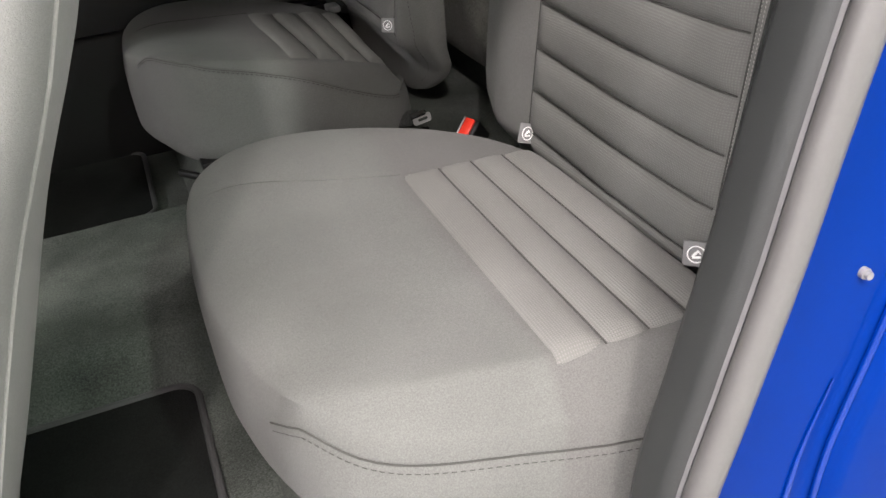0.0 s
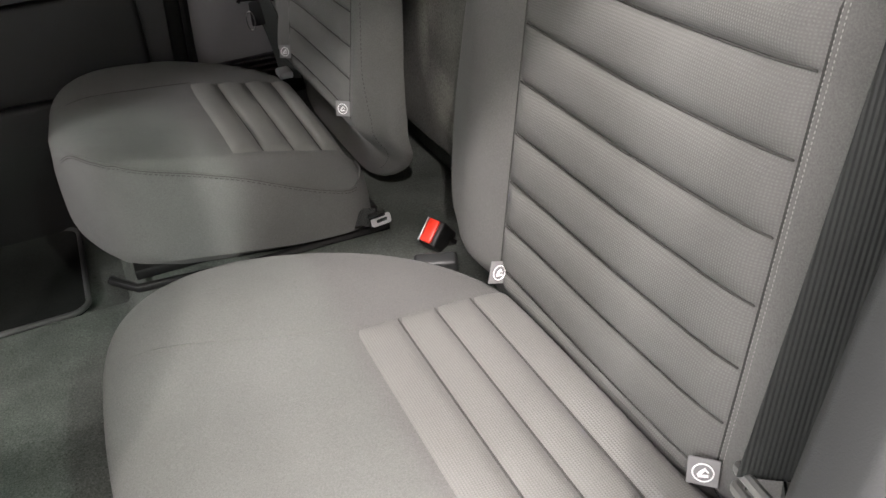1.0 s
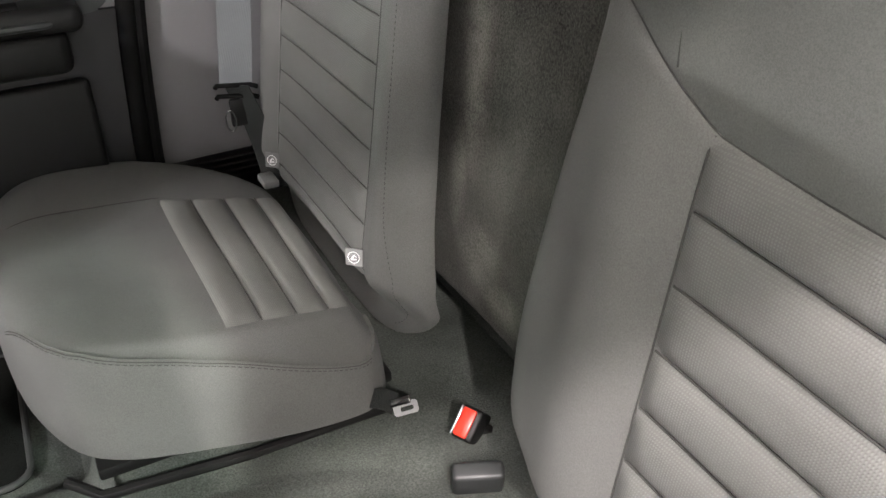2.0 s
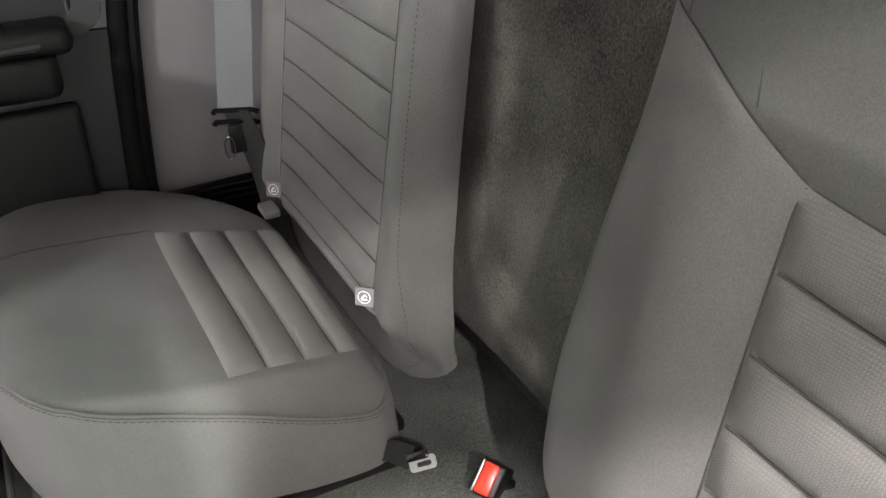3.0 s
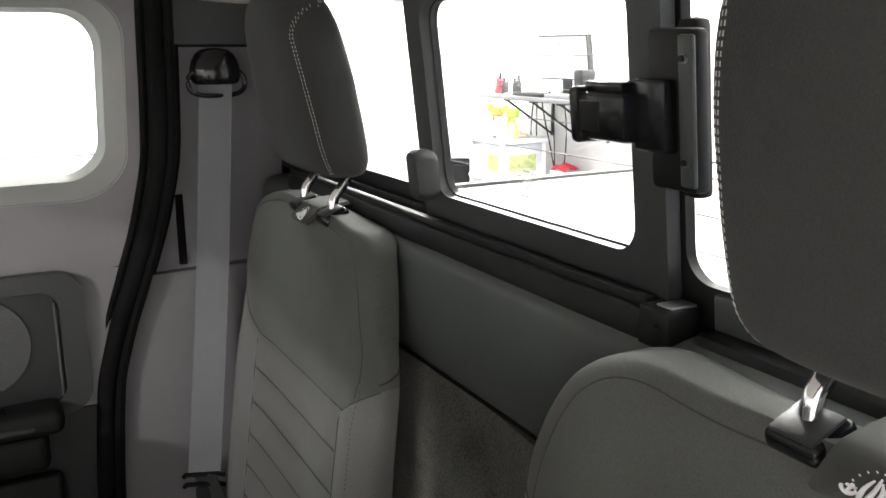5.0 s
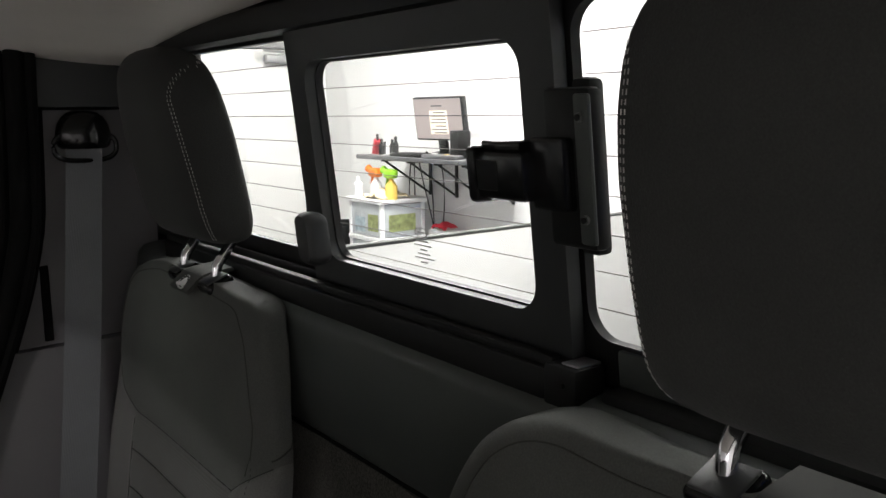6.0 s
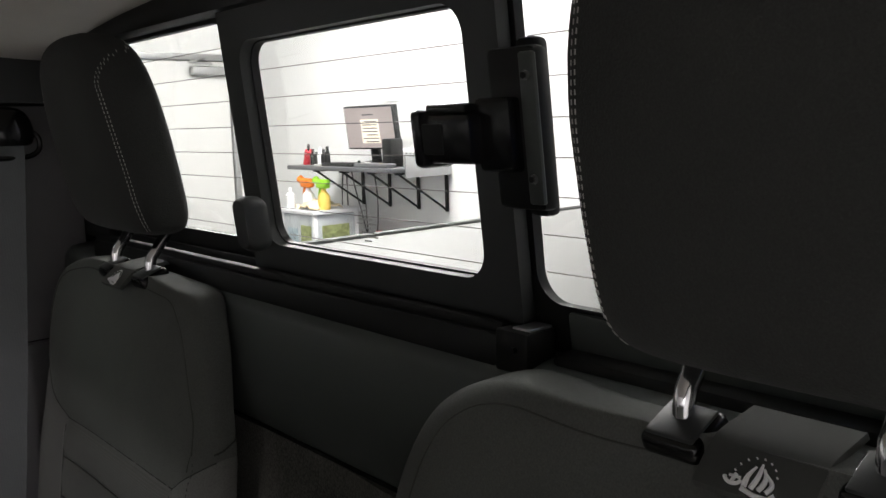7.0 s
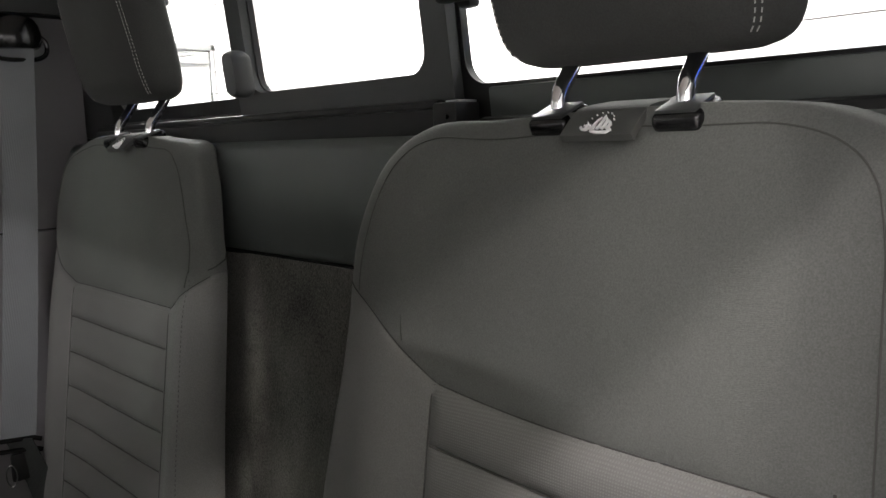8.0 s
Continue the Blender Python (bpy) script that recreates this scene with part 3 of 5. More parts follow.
# far side ahead of the rear door, and the front bulkhead: plain closures
part("wall_far_front", box(-1.3, -0.62, FAR - 0.005, FAR + 0.05, 0.05, 0.92, 0.01), TRIM_DARK)["kind"] = "structure"
part("wall_front", box(-1.36, -1.30, 0.18, 1.80, 0.0, 0.78, 0.01), TRIM_DARK)["kind"] = "structure"
part("outer_far", box(-1.3, 0.62, FAR + 0.055, FAR + 0.085, -0.2, 0.90, 0.01), BLUE)["kind"] = "structure"

# ---- near side: pillar trim, seal, painted jamb round the open doorway ----
def pillar_sweep(profile, z0, z1, n=60, close=True):
    return loft([[(near_x(z) + dx, y, z) for dx, y in profile] for z in np.linspace(z0, z1, n)], close)


jamb = thing("trim_pillar_near", (0.3, 0.28, 0.0), "dark grey pillar trim with pale door seal at the open doorway", "pillar", kind="structure")
part("pillar_trim", pillar_sweep([(0.085, 0.322), (0.028, 0.316), (0.022, 0.313), (0.0200, 0.308), (0.0192, 0.288), (0.0195, 0.285), (0.0235, 0.277), (0.026, 0.2755), (0.03, 0.279), (0.085, 0.29)], 0.02, 1.22), TRIM_DARK, jamb)
# pale strip stands in for the highlight along the trim's edge
part("trim_edge_highlight", pillar_sweep([(0.0238, 0.2790), (0.0240, 0.2762), (0.0250, 0.2744), (0.0266, 0.2748), (0.027, 0.2790)], 0.02, 1.22), TRIM, jamb, "trim edge, paler for its highlight")
part("seal_tube", tube([(near_x(z) + 0.0268, 0.2630, z) for z in np.linspace(0.0, 1.22, 60)], 0.0094, 12, up=(0, 1, 0)), SEAL_GREY, jamb, "satin grey rubber seal tube")
part("seal_groove", tube([(near_x(z) + 0.0262, 0.2726, z) for z in np.linspace(0.0, 1.22, 60)], 0.0018, 8, up=(0, 1, 0)), RUBBER, jamb)
body = thing("body_side", (0.5, 0.2, -0.3), "glossy blue painted door jamb and cab side", "car body", kind="structure")
part("jamb_panel", pillar_sweep([(0.032, 0.288), (0.034, 0.2755), (0.050, 0.2738), (0.120, 0.2760), (0.126, 0.2745), (0.130, 0.2700), (0.1325, 0.2640), (0.135, 0.2610), (0.140, 0.2595), (0.16, 0.2585), (0.24, 0.244), (0.60, 0.190), (0.60, 0.295)], -0.3, 1.22), BLUE, body)
# fold and bead carry bright streaks of light in their brighter blue
part("folded_edge", tube([(near_x(z) + 0.1285, 0.2700, z) for z in np.linspace(-0.3, 1.22, 70)], 0.0026, 12, up=(0, 1, 0)), BLUE_HIGHLIGHT, body, "glossy folded edge, brighter blue for its highlight")
part("pressed_bead", tube([(near_x(z) + 0.098 + 0.03 * (z + 0.3) ** 2, 0.2748, z) for z in np.linspace(-0.3, 0.43, 40)], np.r_[np.full(32, 0.0034), np.linspace(0.0034, 0.0006, 8)], 12, up=(0, 1, 0)), BLUE_HIGHLIGHT, body)
part("rubber_stop", join(disc((0.3845, 0.2745, 0.502), (0, 1, 0), 0.0034, 0.005, 16), disc((0.3845, 0.2715, 0.502), (0, 1, 0), 0.0024, 0.004, 16)), TRIM, body, "small pale rubber stop")
roof_side = part("trim_roof_near", box(-1.3, 0.60, 0.19, 0.315, 1.17, 1.23, 0.015), TRIM_DARK)
tagged(roof_side, "dark roof rail over the open doorway", "roof rail", kind="structure")

# ---- rear seats ----
ROWS_Z = [0.664, 0.614, 0.566, 0.520, 0.474, 0.430, 0.385]
HALF = 0.148  # half of the quilted insert's width


def width_in(z, s=1):
    """Half-width on the aisle side; the far backrest is slimmer there."""
    w = curve([0.285, 0.30, 0.33, 0.36, 0.41, 0.47, 0.58, 0.65, 0.70, 0.765, 0.81, 0.85, 0.88, 0.90, 0.912, 0.919, 0.924], [0.17, 0.22, 0.268, 0.302, 0.328, 0.332, 0.319, 0.307, 0.297, 0.288, 0.279, 0.263, 0.244, 0.222, 0.190, 0.155, 0.09], z)
    slim = curve([0.285, 0.30, 0.33, 0.36, 0.39, 0.42, 0.47, 0.58, 0.75, 0.80, 0.85, 0.89, 0.905, 0.915, 0.924], [0.14, 0.19, 0.232, 0.248, 0.248, 0.238, 0.226, 0.222, 0.221, 0.209, 0.196, 0.174, 0.158, 0.138, 0.07], z)
    return w if s > 0 else slim


def width_out(z, s=1):
    """Half-width on the door side; the far backrest reaches to the quarter trim."""
    if s < 0:
        return np.minimum(width_in(z, 1), 0.296)
    return curve([0.285, 0.30, 0.33, 0.36, 0.80, 0.85, 0.89, 0.907, 0.917, 0.924], [0.17, 0.19, 0.198, 0.2, 0.2, 0.197, 0.180, 0.155, 0.125, 0.07], z)


def squareness(z):
    return float(3.4 + 2.4 * step(0.74, 0.86, z))


def back_front(z):
    return 0.43 + 0.143 * (z - 0.40) + 0.034 * step(0.390, 0.330, z)


def back_thick(z):
    t = curve([0.285, 0.31, 0.36, 0.45, 0.60, 0.80, 0.90, 0.915, 0.924], [0.045, 0.075, 0.092, 0.094, 0.082, 0.066, 0.058, 0.048, 0.026], z)
    return np.maximum(0.020, t - 0.034 * step(0.390, 0.330, z))


def seam_z(u, s=1):
    """Height of the seam under the upper cushion: level in the middle, rising to both edges."""
    u = np.asarray(u, float)
    if s < 0:
        return 0.717 + 0.044 * np.clip(u - HALF, 0, 0.2) / 0.07 + 0.048 * np.clip(-u - HALF, 0, 0.2) / 0.15
    mid = 0.7075 + 0.011 * np.clip(u / HALF, 0, 1) ** 2
    return mid + np.where(u > 0, 0.050 * (np.clip(u - HALF, 0, 0.2) / 0.105), 0.012 * np.clip(-u - HALF, 0, 0.2) / 0.05)


def bolster(u, z, s=1):
    """How far the front swells: a ridge inside the aisle edge, a slight hollow in the middle."""
    low = 1 - step(0.66, 0.80, z)
    below = seam_z(u, s) - z
    swell = u if s > 0 else -u
    ridge = 0.015 * np.exp(-(((u - 0.188) / 0.026) ** 2)) * (1 - step(0.70, 0.80, z)) * step(0.30, 0.40, z) if s < 0 else 0.0
    lip = ridge - 0.0042 * np.where(below > 0, np.exp(-np.maximum(below, 0) / 0.0035), np.exp(-np.maximum(-below, 0) / 0.012)) * step(0.29, 0.24, u)
    return low * (0.016 * np.exp(-(((swell - 0.21) / 0.05) ** 2)) * step(0.30, 0.4, z) - 0.004 * np.exp(-((u / 0.11) ** 4)) * step(0.33, 0.4, z)) + lip + 0.006 * np.exp(-((u / 0.13) ** 2) - ((z - 0.80) / 0.06) ** 2)


def back_x(u, z, s=1):
    """The backrest's front face."""
    w = width_in(z, s) if u > 0 else width_out(z, s)
    n = squareness(z)
    q = (1 - min(1.0, abs(u / w)) ** n) ** (1 / n)
    t = back_thick(z)
    lag = 0.005 * step(0.88, 0.924, z)
    return float(back_front(z) + lag + t / 2 - t / 2 * q - bolster(u, z, s) * q)


def top_wave(u, z):
    """The top edge swells at the aisle corner and dips beside it."""
    return float((0.005 * math.exp(-(((u - 0.185) / 0.042) ** 2)) - 0.003 * math.exp(-(((u - 0.095) / 0.05) ** 2)) + 0.003 * math.exp(-(((u + 0.11) / 0.04) ** 2))) * step(0.85, 0.915, z) - 0.005 * step(0.87, 0.92, z))


def back_ring(yc, s, z, n=128):
    """One ring round the backrest, bent to run along the seam near its height."""
    ring = []
    bend = float(step(0.56, 0.70, z) * step(0.86, 0.722, z))
    for a in np.linspace(0, 2 * math.pi, n, endpoint=False):
        c, d = math.cos(a), math.sin(a)
        h = z
        for _ in range(3):
            sq = squareness(h)
            u = float(width_in(h, s) if c > 0 else width_out(h, s)) * math.copysign(abs(c) ** (2 / sq), c)
            h = z + bend * (float(seam_z(u, s)) - 0.711)
        t = float(back_thick(h))
        xm = float(back_front(h)) + t / 2 + 0.005 * float(step(0.88, 0.924, h))
        f = math.copysign(abs(d) ** (2 / sq), d)
        x = xm - t / 2 * f - (float(bolster(u, h, s)) * f if f > 0 else 0)
        if f < 0:
            x += 0.58 * t / 2 * f * float(step(0.10, 0.26, u) * step(0.86, 0.70, h)) if s > 0 else 0.85 * t / 2 * f * float(step(0.10, 0.225, u))
        ring.append((x, yc + s * u, h + top_wave(u, h)))
    return ring


def back_line(yc, s, us, zs, proud=0.0):
    return [(back_x(u, z, s) - proud, yc + s * u, z + top_wave(u, z)) for u, z in zip(us, zs)]


OUTLINE = [(0.052, 0.60), (0.050, 0.72), (0.056, 0.81), (0.074, 0.878), (0.11, 0.915), (0.16, 0.930), (0.22, 0.930), (0.29, 0.912), (0.345, 0.880), (0.392, 0.830), (0.424, 0.765), (0.440, 0.70), (0.446, 0.58), (0.444, 0.45), (0.436, 0.395), (0.41, 0.362), (0.33, 0.364), (0.27, 0.374), (0.217, 0.388), (0.178, 0.398), (0.14, 0.410), (0.112, 0.430), (0.090, 0.460), (0.068, 0.510)]


def outline(n=132):
    pts = np.array(OUTLINE + OUTLINE[:1])
    d = np.r_[0, np.cumsum(np.hypot(*np.diff(pts, axis=0).T))]
    s = np.linspace(0, d[-1], n, endpoint=False)
    p = np.stack([np.interp(s, d, pts[:, 0]), np.interp(s, d, pts[:, 1])], 1)
    for _ in range(6):
        p = 0.25 * np.roll(p, 1, 0) + 0.5 * p + 0.25 * np.roll(p, -1, 0)
    return p


EDGE = outline()
MID = np.array([0.255, 0.63])
EDGE_A = np.unwrap(np.arctan2(EDGE[:, 1] - MID[1], EDGE[:, 0] - MID[0]))
ORDER = np.argsort(np.mod(EDGE_A, 2 * math.pi))
EDGE_ANG = np.mod(EDGE_A, 2 * math.pi)[ORDER]
EDGE_R = np.hypot(*(EDGE - MID).T)[ORDER]


def fold_y(x, far=False):
    """The crease where the cushion turns down towards the doorway side."""
    return 0.392 + 0.08 * (x - 0.266) + 0.23 * (math.hypot(x - 0.266, 0.05) - 0.05) if far else 0.459 - 0.185 * (x - 0.08)


def reach_out(x, y):
    """How much further the far cushion's rim stands out on the doorway side."""
    return float(np.interp(x, [0.06, 0.11, 0.24, 0.39, 0.43], [0.008, 0.024, 0.018, 0.0, 0.0]) * step(0.56, 0.42, y))


def cushion_top(x, y, lift=0.0, slope=0.50, far=False):
    """Height of the cushion's upper face: nearly flat, higher towards the aisle corner, folding down at the crease."""
    yr = y + reach_out(x, y) if far else y
    a = math.atan2(yr - MID[1], x - MID[0]) % (2 * math.pi)
    r = min(1.0, math.hypot(x - MID[0], yr - MID[1]) / float(np.interp(a, EDGE_ANG, EDGE_R, period=2 * math.pi)))
    aisle = float(step(0.56, 0.76, y))
    p = 9.0 - 4.0 * aisle
    rim = 0.340 + 0.016 * aisle + (0.026 + lift) * float(step(0.52, 0.44, y))
    z = rim + (0.383 - rim) * (1 - r**p) ** (1 / p)
    z += 0.026 * math.exp(-(((x - 0.16) / 0.13) ** 2)) * float(step(0.70, 0.86, y)) * (1 - 0.6 * r**4)
    z += 0.012 * float(step(0.20, 0.07, x)) * (1 - r**6)
    z -= 0.022 * float(step(0.416, 0.440, x)) * float(step(0.40, 0.44, y))
    if far:
        w = float(step(0.76, 0.40, y))
        z += 0.017 * w - 0.008 * (1 - w) + w * (-0.25 * (x - 0.266) - 0.15 * (math.hypot(x - 0.266, 0.06) - 0.06)) - (1 - w) * 0.07 * max(0.0, x - 0.266)
    d = fold_y(x, far) - y
    z -= (slope - 0.15 * float(step(0.26, 0.44, x)) if far else slope + 0.25 * float(step(0.20, 0.42, x))) * (math.sqrt(d * d + 0.000004) + d) / 2
    return z


def rear_seat(at_y, dx, dy, s, label):
    """A folding rear seat. dy: its shift along the cab's width; s: +1 when the aisle lies on the +y side."""
    yc = 0.613 if s > 0 else 1.372
    lift, slope = (0.0, 0.50) if s > 0 else (0.026, 0.75)

    def top_at(x, y):
        return cushion_top(x, y, lift, slope, s < 0)

    edge = EDGE - np.array([(0.0, reach_out(x, y) if s < 0 else 0.0) for x, y in EDGE])

    seat = thing("rear_seat", (0.3, at_y, 0.262), label, "car seat", "rear cab seats")
    # cushion
    rings = []
    for f in np.r_[np.linspace(0.04, 0.7, 12), np.linspace(0.74, 0.985, 18), 1.0]:
        ring = MID + (edge - MID) * f
        rings.append([(x + dx, y + dy, top_at(x, y)) for x, y in ring])
    rim = [top_at(x, y) for x, y in edge]
    for k in range(9):
        f = (k + 1) / 9
        g = 1.004 + 0.008 * math.sin(math.pi * f) ** 0.7 + (-0.06 if k == 8 else 0)
        ring = MID + (edge * (1 - f) + EDGE * f - MID) * g
        rings.append([(x + dx, y + dy - 0.022 * float(step(0.52, 0.42, e)) * f, z0 + ((0.277 if s > 0 else 0.268) - z0) * f) for (x, y), e, z0 in zip(ring, EDGE[:, 1], rim)])
    cushion = part("cushion", loft(rings), FABRIC, seat, "padded grey cloth cushion")
    # quilted strips let into the cushion
    edges = [0.273, 0.314, 0.350, 0.386, 0.428] if s > 0 else [0.271, 0.312, 0.354, 0.394, 0.429]
    for x0, x1 in zip(edges, edges[1:]):
        rows = []
        for v in np.linspace(0, 1, 11):
            x = x0 + (x1 - x0) * v
            puff = 0.0064 * (1 - abs(2 * v - 1) ** 3.0) - 0.0014
            row = []
            ya, yb = (0.414, 0.748) if s > 0 else (0.396 + 0.31 * (x - 0.266), 0.756 - 0.27 * (x - 0.277))
            for y in np.linspace(ya, yb, 40):
                e = min(1.0, (y - ya) / 0.010, (yb - y) / 0.010)
                row.append((x + dx, y + dy, top_at(x, y) + 0.0004 + puff * e - 0.0008 * (1 - e)))
            rows.append(row)
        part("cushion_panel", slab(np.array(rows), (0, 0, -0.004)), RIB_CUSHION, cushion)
        if x0 > 0.28:
            part("seam", tube([(x0 + dx, y + dy, top_at(x0, y) + 0.0002) for y in (np.linspace(0.416, 0.746, 30) if s > 0 else np.linspace(0.398 + 0.31 * (x0 - 0.266), 0.754 - 0.27 * (x0 - 0.277), 30))], 0.0008, 5), SEAM_SOFT, cushion)
    # cross seam from the quilting's corner to the front edge
    cross = []
    for x in np.linspace(0.084, 0.273, 40):
        f = (0.273 - x) / 0.189
        y = 0.750 + 0.046 * f if s > 0 else 0.760 + 0.004 * math.sin(math.pi * f)
        cross.append((x + dx, y + dy, 0.5 * (top_at(x, y - 0.014) + top_at(x, y + 0.014)) + 0.0006 if s > 0 else top_at(x, y) + 0.0003))
    part("seam", tube(cross, np.r_[np.linspace(0.0002, 0.0006, 8), np.full(32, 0.0006)], 6), FABRIC if s > 0 else SEAM_SOFT, cushion)
    # stitched seam below the crease on the doorway side, and the front corner fold
    idx = [i for i in range(len(edge)) if edge[i, 1] < 0.50]
    low = np.array(sorted([tuple(edge[i]) for i in idx], key=lambda p: p[0] if p[1] < 0.45 else p[0] - 1))
    low = low[(low[:, 0] > 0.062) & (low[:, 1] < 0.50)]
    low = low[np.argsort(low[:, 0])]
    seam_path = [(dx + MID[0] + (x - MID[0]) * 1.008, MID[1] + (y - MID[1]) * 1.010 + dy, top_at(x, y) - 0.002) for x, y in low if x < 0.42]
    part("seam", tube(seam_path, 0.0008 if s > 0 else 0.0004, 6), SEAM_SOFT, cushion)
    dashes = []
    for i in range(len(seam_path) - 1):
        a, b = np.array(seam_path[i]), np.array(seam_path[i + 1])
        for f in (0.0, 0.5):
            p = a + (b - a) * f
            q = a + (b - a) * (f + 0.3)
            off = (0, -0.0025, -0.006) if s > 0 else (0, -0.0012, -0.0028)
            dashes.append(tube([p + off, q + off], 0.0005, 4))
    part("stitching", join(*dashes), SEAM_SOFT, cushion)
    # steel frame under the cushion
    low_y = 0.372 + dy
    part("seat_frame", join(tube([(0.07, 0.40 + dy, 0.268), (0.10, low_y - 0.006, 0.266), (0.25, low_y - 0.020, 0.265), (0.43, low_y - 0.022, 0.265)], 0.006, 8, up=(0, 0, 1)), box(0.10, 0.43, 0.39 + dy, 0.85 + dy, 0.262, 0.277, 0.003)), BLACK, seat)
    # bright thin strip stands in for glints on the glossy black frame
    part("frame_glint", tube([(0.075, 0.392 + dy, 0.2675), (0.11, low_y - 0.006, 0.2665), (0.25, low_y - 0.020, 0.2665), (0.40, low_y - 0.021, 0.2690)], 0.0017, 6), STEEL, seat, "bright strip for the glints on the frame")
    # backrest
    zs = np.r_[np.linspace(0.285, 0.36, 14), np.linspace(0.37, 0.695, 38), np.linspace(0.700, 0.7065, 6), np.linspace(0.7075, 0.7145, 15), np.linspace(0.716, 0.74, 14), np.linspace(0.746, 0.86, 16), np.linspace(0.866, 0.924, 24)]
    cut = int(np.argmin(abs(zs - 0.711)))
    rings = [back_ring(yc, s, z) for z in zs]
    back = part("backrest", loft(rings[: cut + 1]), FABRIC, seat, "padded grey cloth backrest")
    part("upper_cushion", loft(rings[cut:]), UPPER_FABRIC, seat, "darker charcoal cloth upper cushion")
    # quilted rows let into the backrest
    def top_edge(u):
        return float(seam_z(u, s)) - 0.0018
    bounds = [top_edge] + [lambda u, z=z: z + (0.004 if s < 0 else 0.0) + 0.003 * min(0.0, u / HALF) ** 2 + (0.009 if s > 0 else 0.002) * max(0.0, (u + 0.02) / (HALF + 0.02)) ** 2 for z in ROWS_Z] + [lambda u: 0.352]
    for hi, lo in zip(bounds, bounds[1:]):
        rows = []
        for v in np.linspace(0, 1, 12):
            row = []
            for u in np.linspace(-HALF, HALF, 40):
                z = lo(u) + (hi(u) - lo(u)) * v
                puff = 0.0080 * (1 - abs(2 * v - 1) ** 3.2) - 0.0016
                e = 1 - (1 - min(1.0, (HALF - abs(u)) / 0.018)) ** 1.6
                row.append((back_x(u, z, s) - 0.0012 - puff * e + 0.001 * (1 - e), yc + s * u, z))
            rows.append(row)
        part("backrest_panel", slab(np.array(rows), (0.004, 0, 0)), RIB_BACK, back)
        us = np.linspace(-HALF + 0.002, HALF - 0.002, 30)
        part("seam", tube(back_line(yc, s, us, [lo(u) for u in us], 0.0008), 0.0009, 5, up=(0, 1, 0)), SEAM_SOFT, back)
    # seams
    us = np.linspace(-HALF, HALF, 40)
    part("seam", tube(back_line(yc, s, us, [float(seam_z(u, s)) for u in us], 0.0), 0.0008, 6, up=(0, 1, 0)), SEAM, back)
    reach = 0.283 if s > 0 else 0.214
    us = np.linspace(HALF, reach, 24)
    zs = [float(seam_z(u, s)) for u in us]
    part("seam", tube(back_line(yc, s, us, zs, 0.0), 0.0008, 6, up=(1, 0, 0)), SEAM, back)
    if s < 0:
        # the seam climbs round the aisle side of the backrest
        path = []
        for f in np.linspace(0.55, -0.85, 24):
            h = 0.766 + 0.026 * (0.55 - f) / 1.4
            sq, t = squareness(h), float(back_thick(h))
            u = float(width_in(h, s)) * (1 - abs(f) ** sq) ** (1 / sq)
            x = float(back_front(h)) + t / 2 - t / 2 * f - (float(bolster(u, h, s)) * f if f > 0 else 0)
            x += 0.85 * t / 2 * f * float(step(0.10, 0.225, u)) if f < 0 else 0
            path.append((x, yc + s * (u + 0.0004), h))
        part("seam", tube(path, 0.0009, 6, up=(0, 0, 1)), SEAM, back)
    us = np.linspace(-HALF, -0.196 if s > 0 else -0.285, 16)
    part("seam", tube(back_line(yc, s, us, [float(seam_z(u, s)) for u in us], 0.0), 0.0008, 6, up=(1, 0, 0)), SEAM, back)
    for side in (1, -1):
        zs = np.linspace(0.352, 0.718, 40)
        part("seam", tube(back_line(yc, s, [side * (HALF + 0.001)] * 40, zs, -0.0002), 0.0010, 6, up=(0, 1, 0)), SEAM, back)
    # pale double stitching down the outer edge of the quilting
    for off in (0.002, 0.0052):
        dashes = []
        line = np.linspace(0.360, 0.706, 220)
        for k in range(0, 219, 2):
            dashes.append(tube(back_line(yc, s, [-HALF - off] * 2, line[k : k + 2], 0.0), 0.00036, 4, up=(0, 1, 0)))
        part("stitching", join(*dashes), THREAD_DULL, back, "pale stitching")
    if s < 0:
        dashes = []
        line = np.linspace(0.310, 0.755, 160)
        for k in range(0, 159, 2):
            dashes.append(tube(back_line(yc, s, [float(width_in(z, s)) - 0.030 for z in line[k : k + 2]], line[k : k + 2], -0.0001), 0.0005, 4, up=(0, 1, 0)))
        part("stitching", join(*dashes), SEAM, back)
    # fine seam round the front of the upper cushion, ending on the slanting seam
    side = [(0.262, 0.776), (0.257, 0.80), (0.248, 0.83), (0.236, 0.858), (0.217, 0.882), (0.190, 0.898), (0.155, 0.906)] if s > 0 else [(0.189, 0.762), (0.186, 0.79), (0.177, 0.82), (0.166, 0.85), (0.152, 0.876), (0.136, 0.893), (0.122, 0.903)]
    knots = np.array(side + [(0.10, 0.909), (0.0, 0.912)] + ([(-0.09, 0.909), (-0.125, 0.903), (-0.148, 0.890), (-0.160, 0.868), (-0.165, 0.83), (-0.166, 0.718)] if s > 0 else [(-0.10, 0.911), (-0.155, 0.906), (-0.190, 0.898), (-0.217, 0.882), (-0.236, 0.858), (-0.248, 0.83), (-0.257, 0.80), (-0.260, 0.776)]))
    # short tuck: the shade of its crease drawn as a tapering dark line
    zs = np.linspace(0.7455, 0.766, 8)
    part("seam", tube(back_line(yc, s, [(0.190 if s > 0 else 0.184) + 0.2 * (z - 0.7455) for z in zs], zs, 0.0), [0.0008, 0.0007, 0.0006, 0.0005, 0.0004, 0.0003, 0.0002, 0.0001], 6, up=(0, 1, 0)), SEAM, back)
    way = np.r_[0, np.cumsum(np.hypot(*np.diff(knots, axis=0).T))]
    at = np.linspace(0, way[-1], 120)
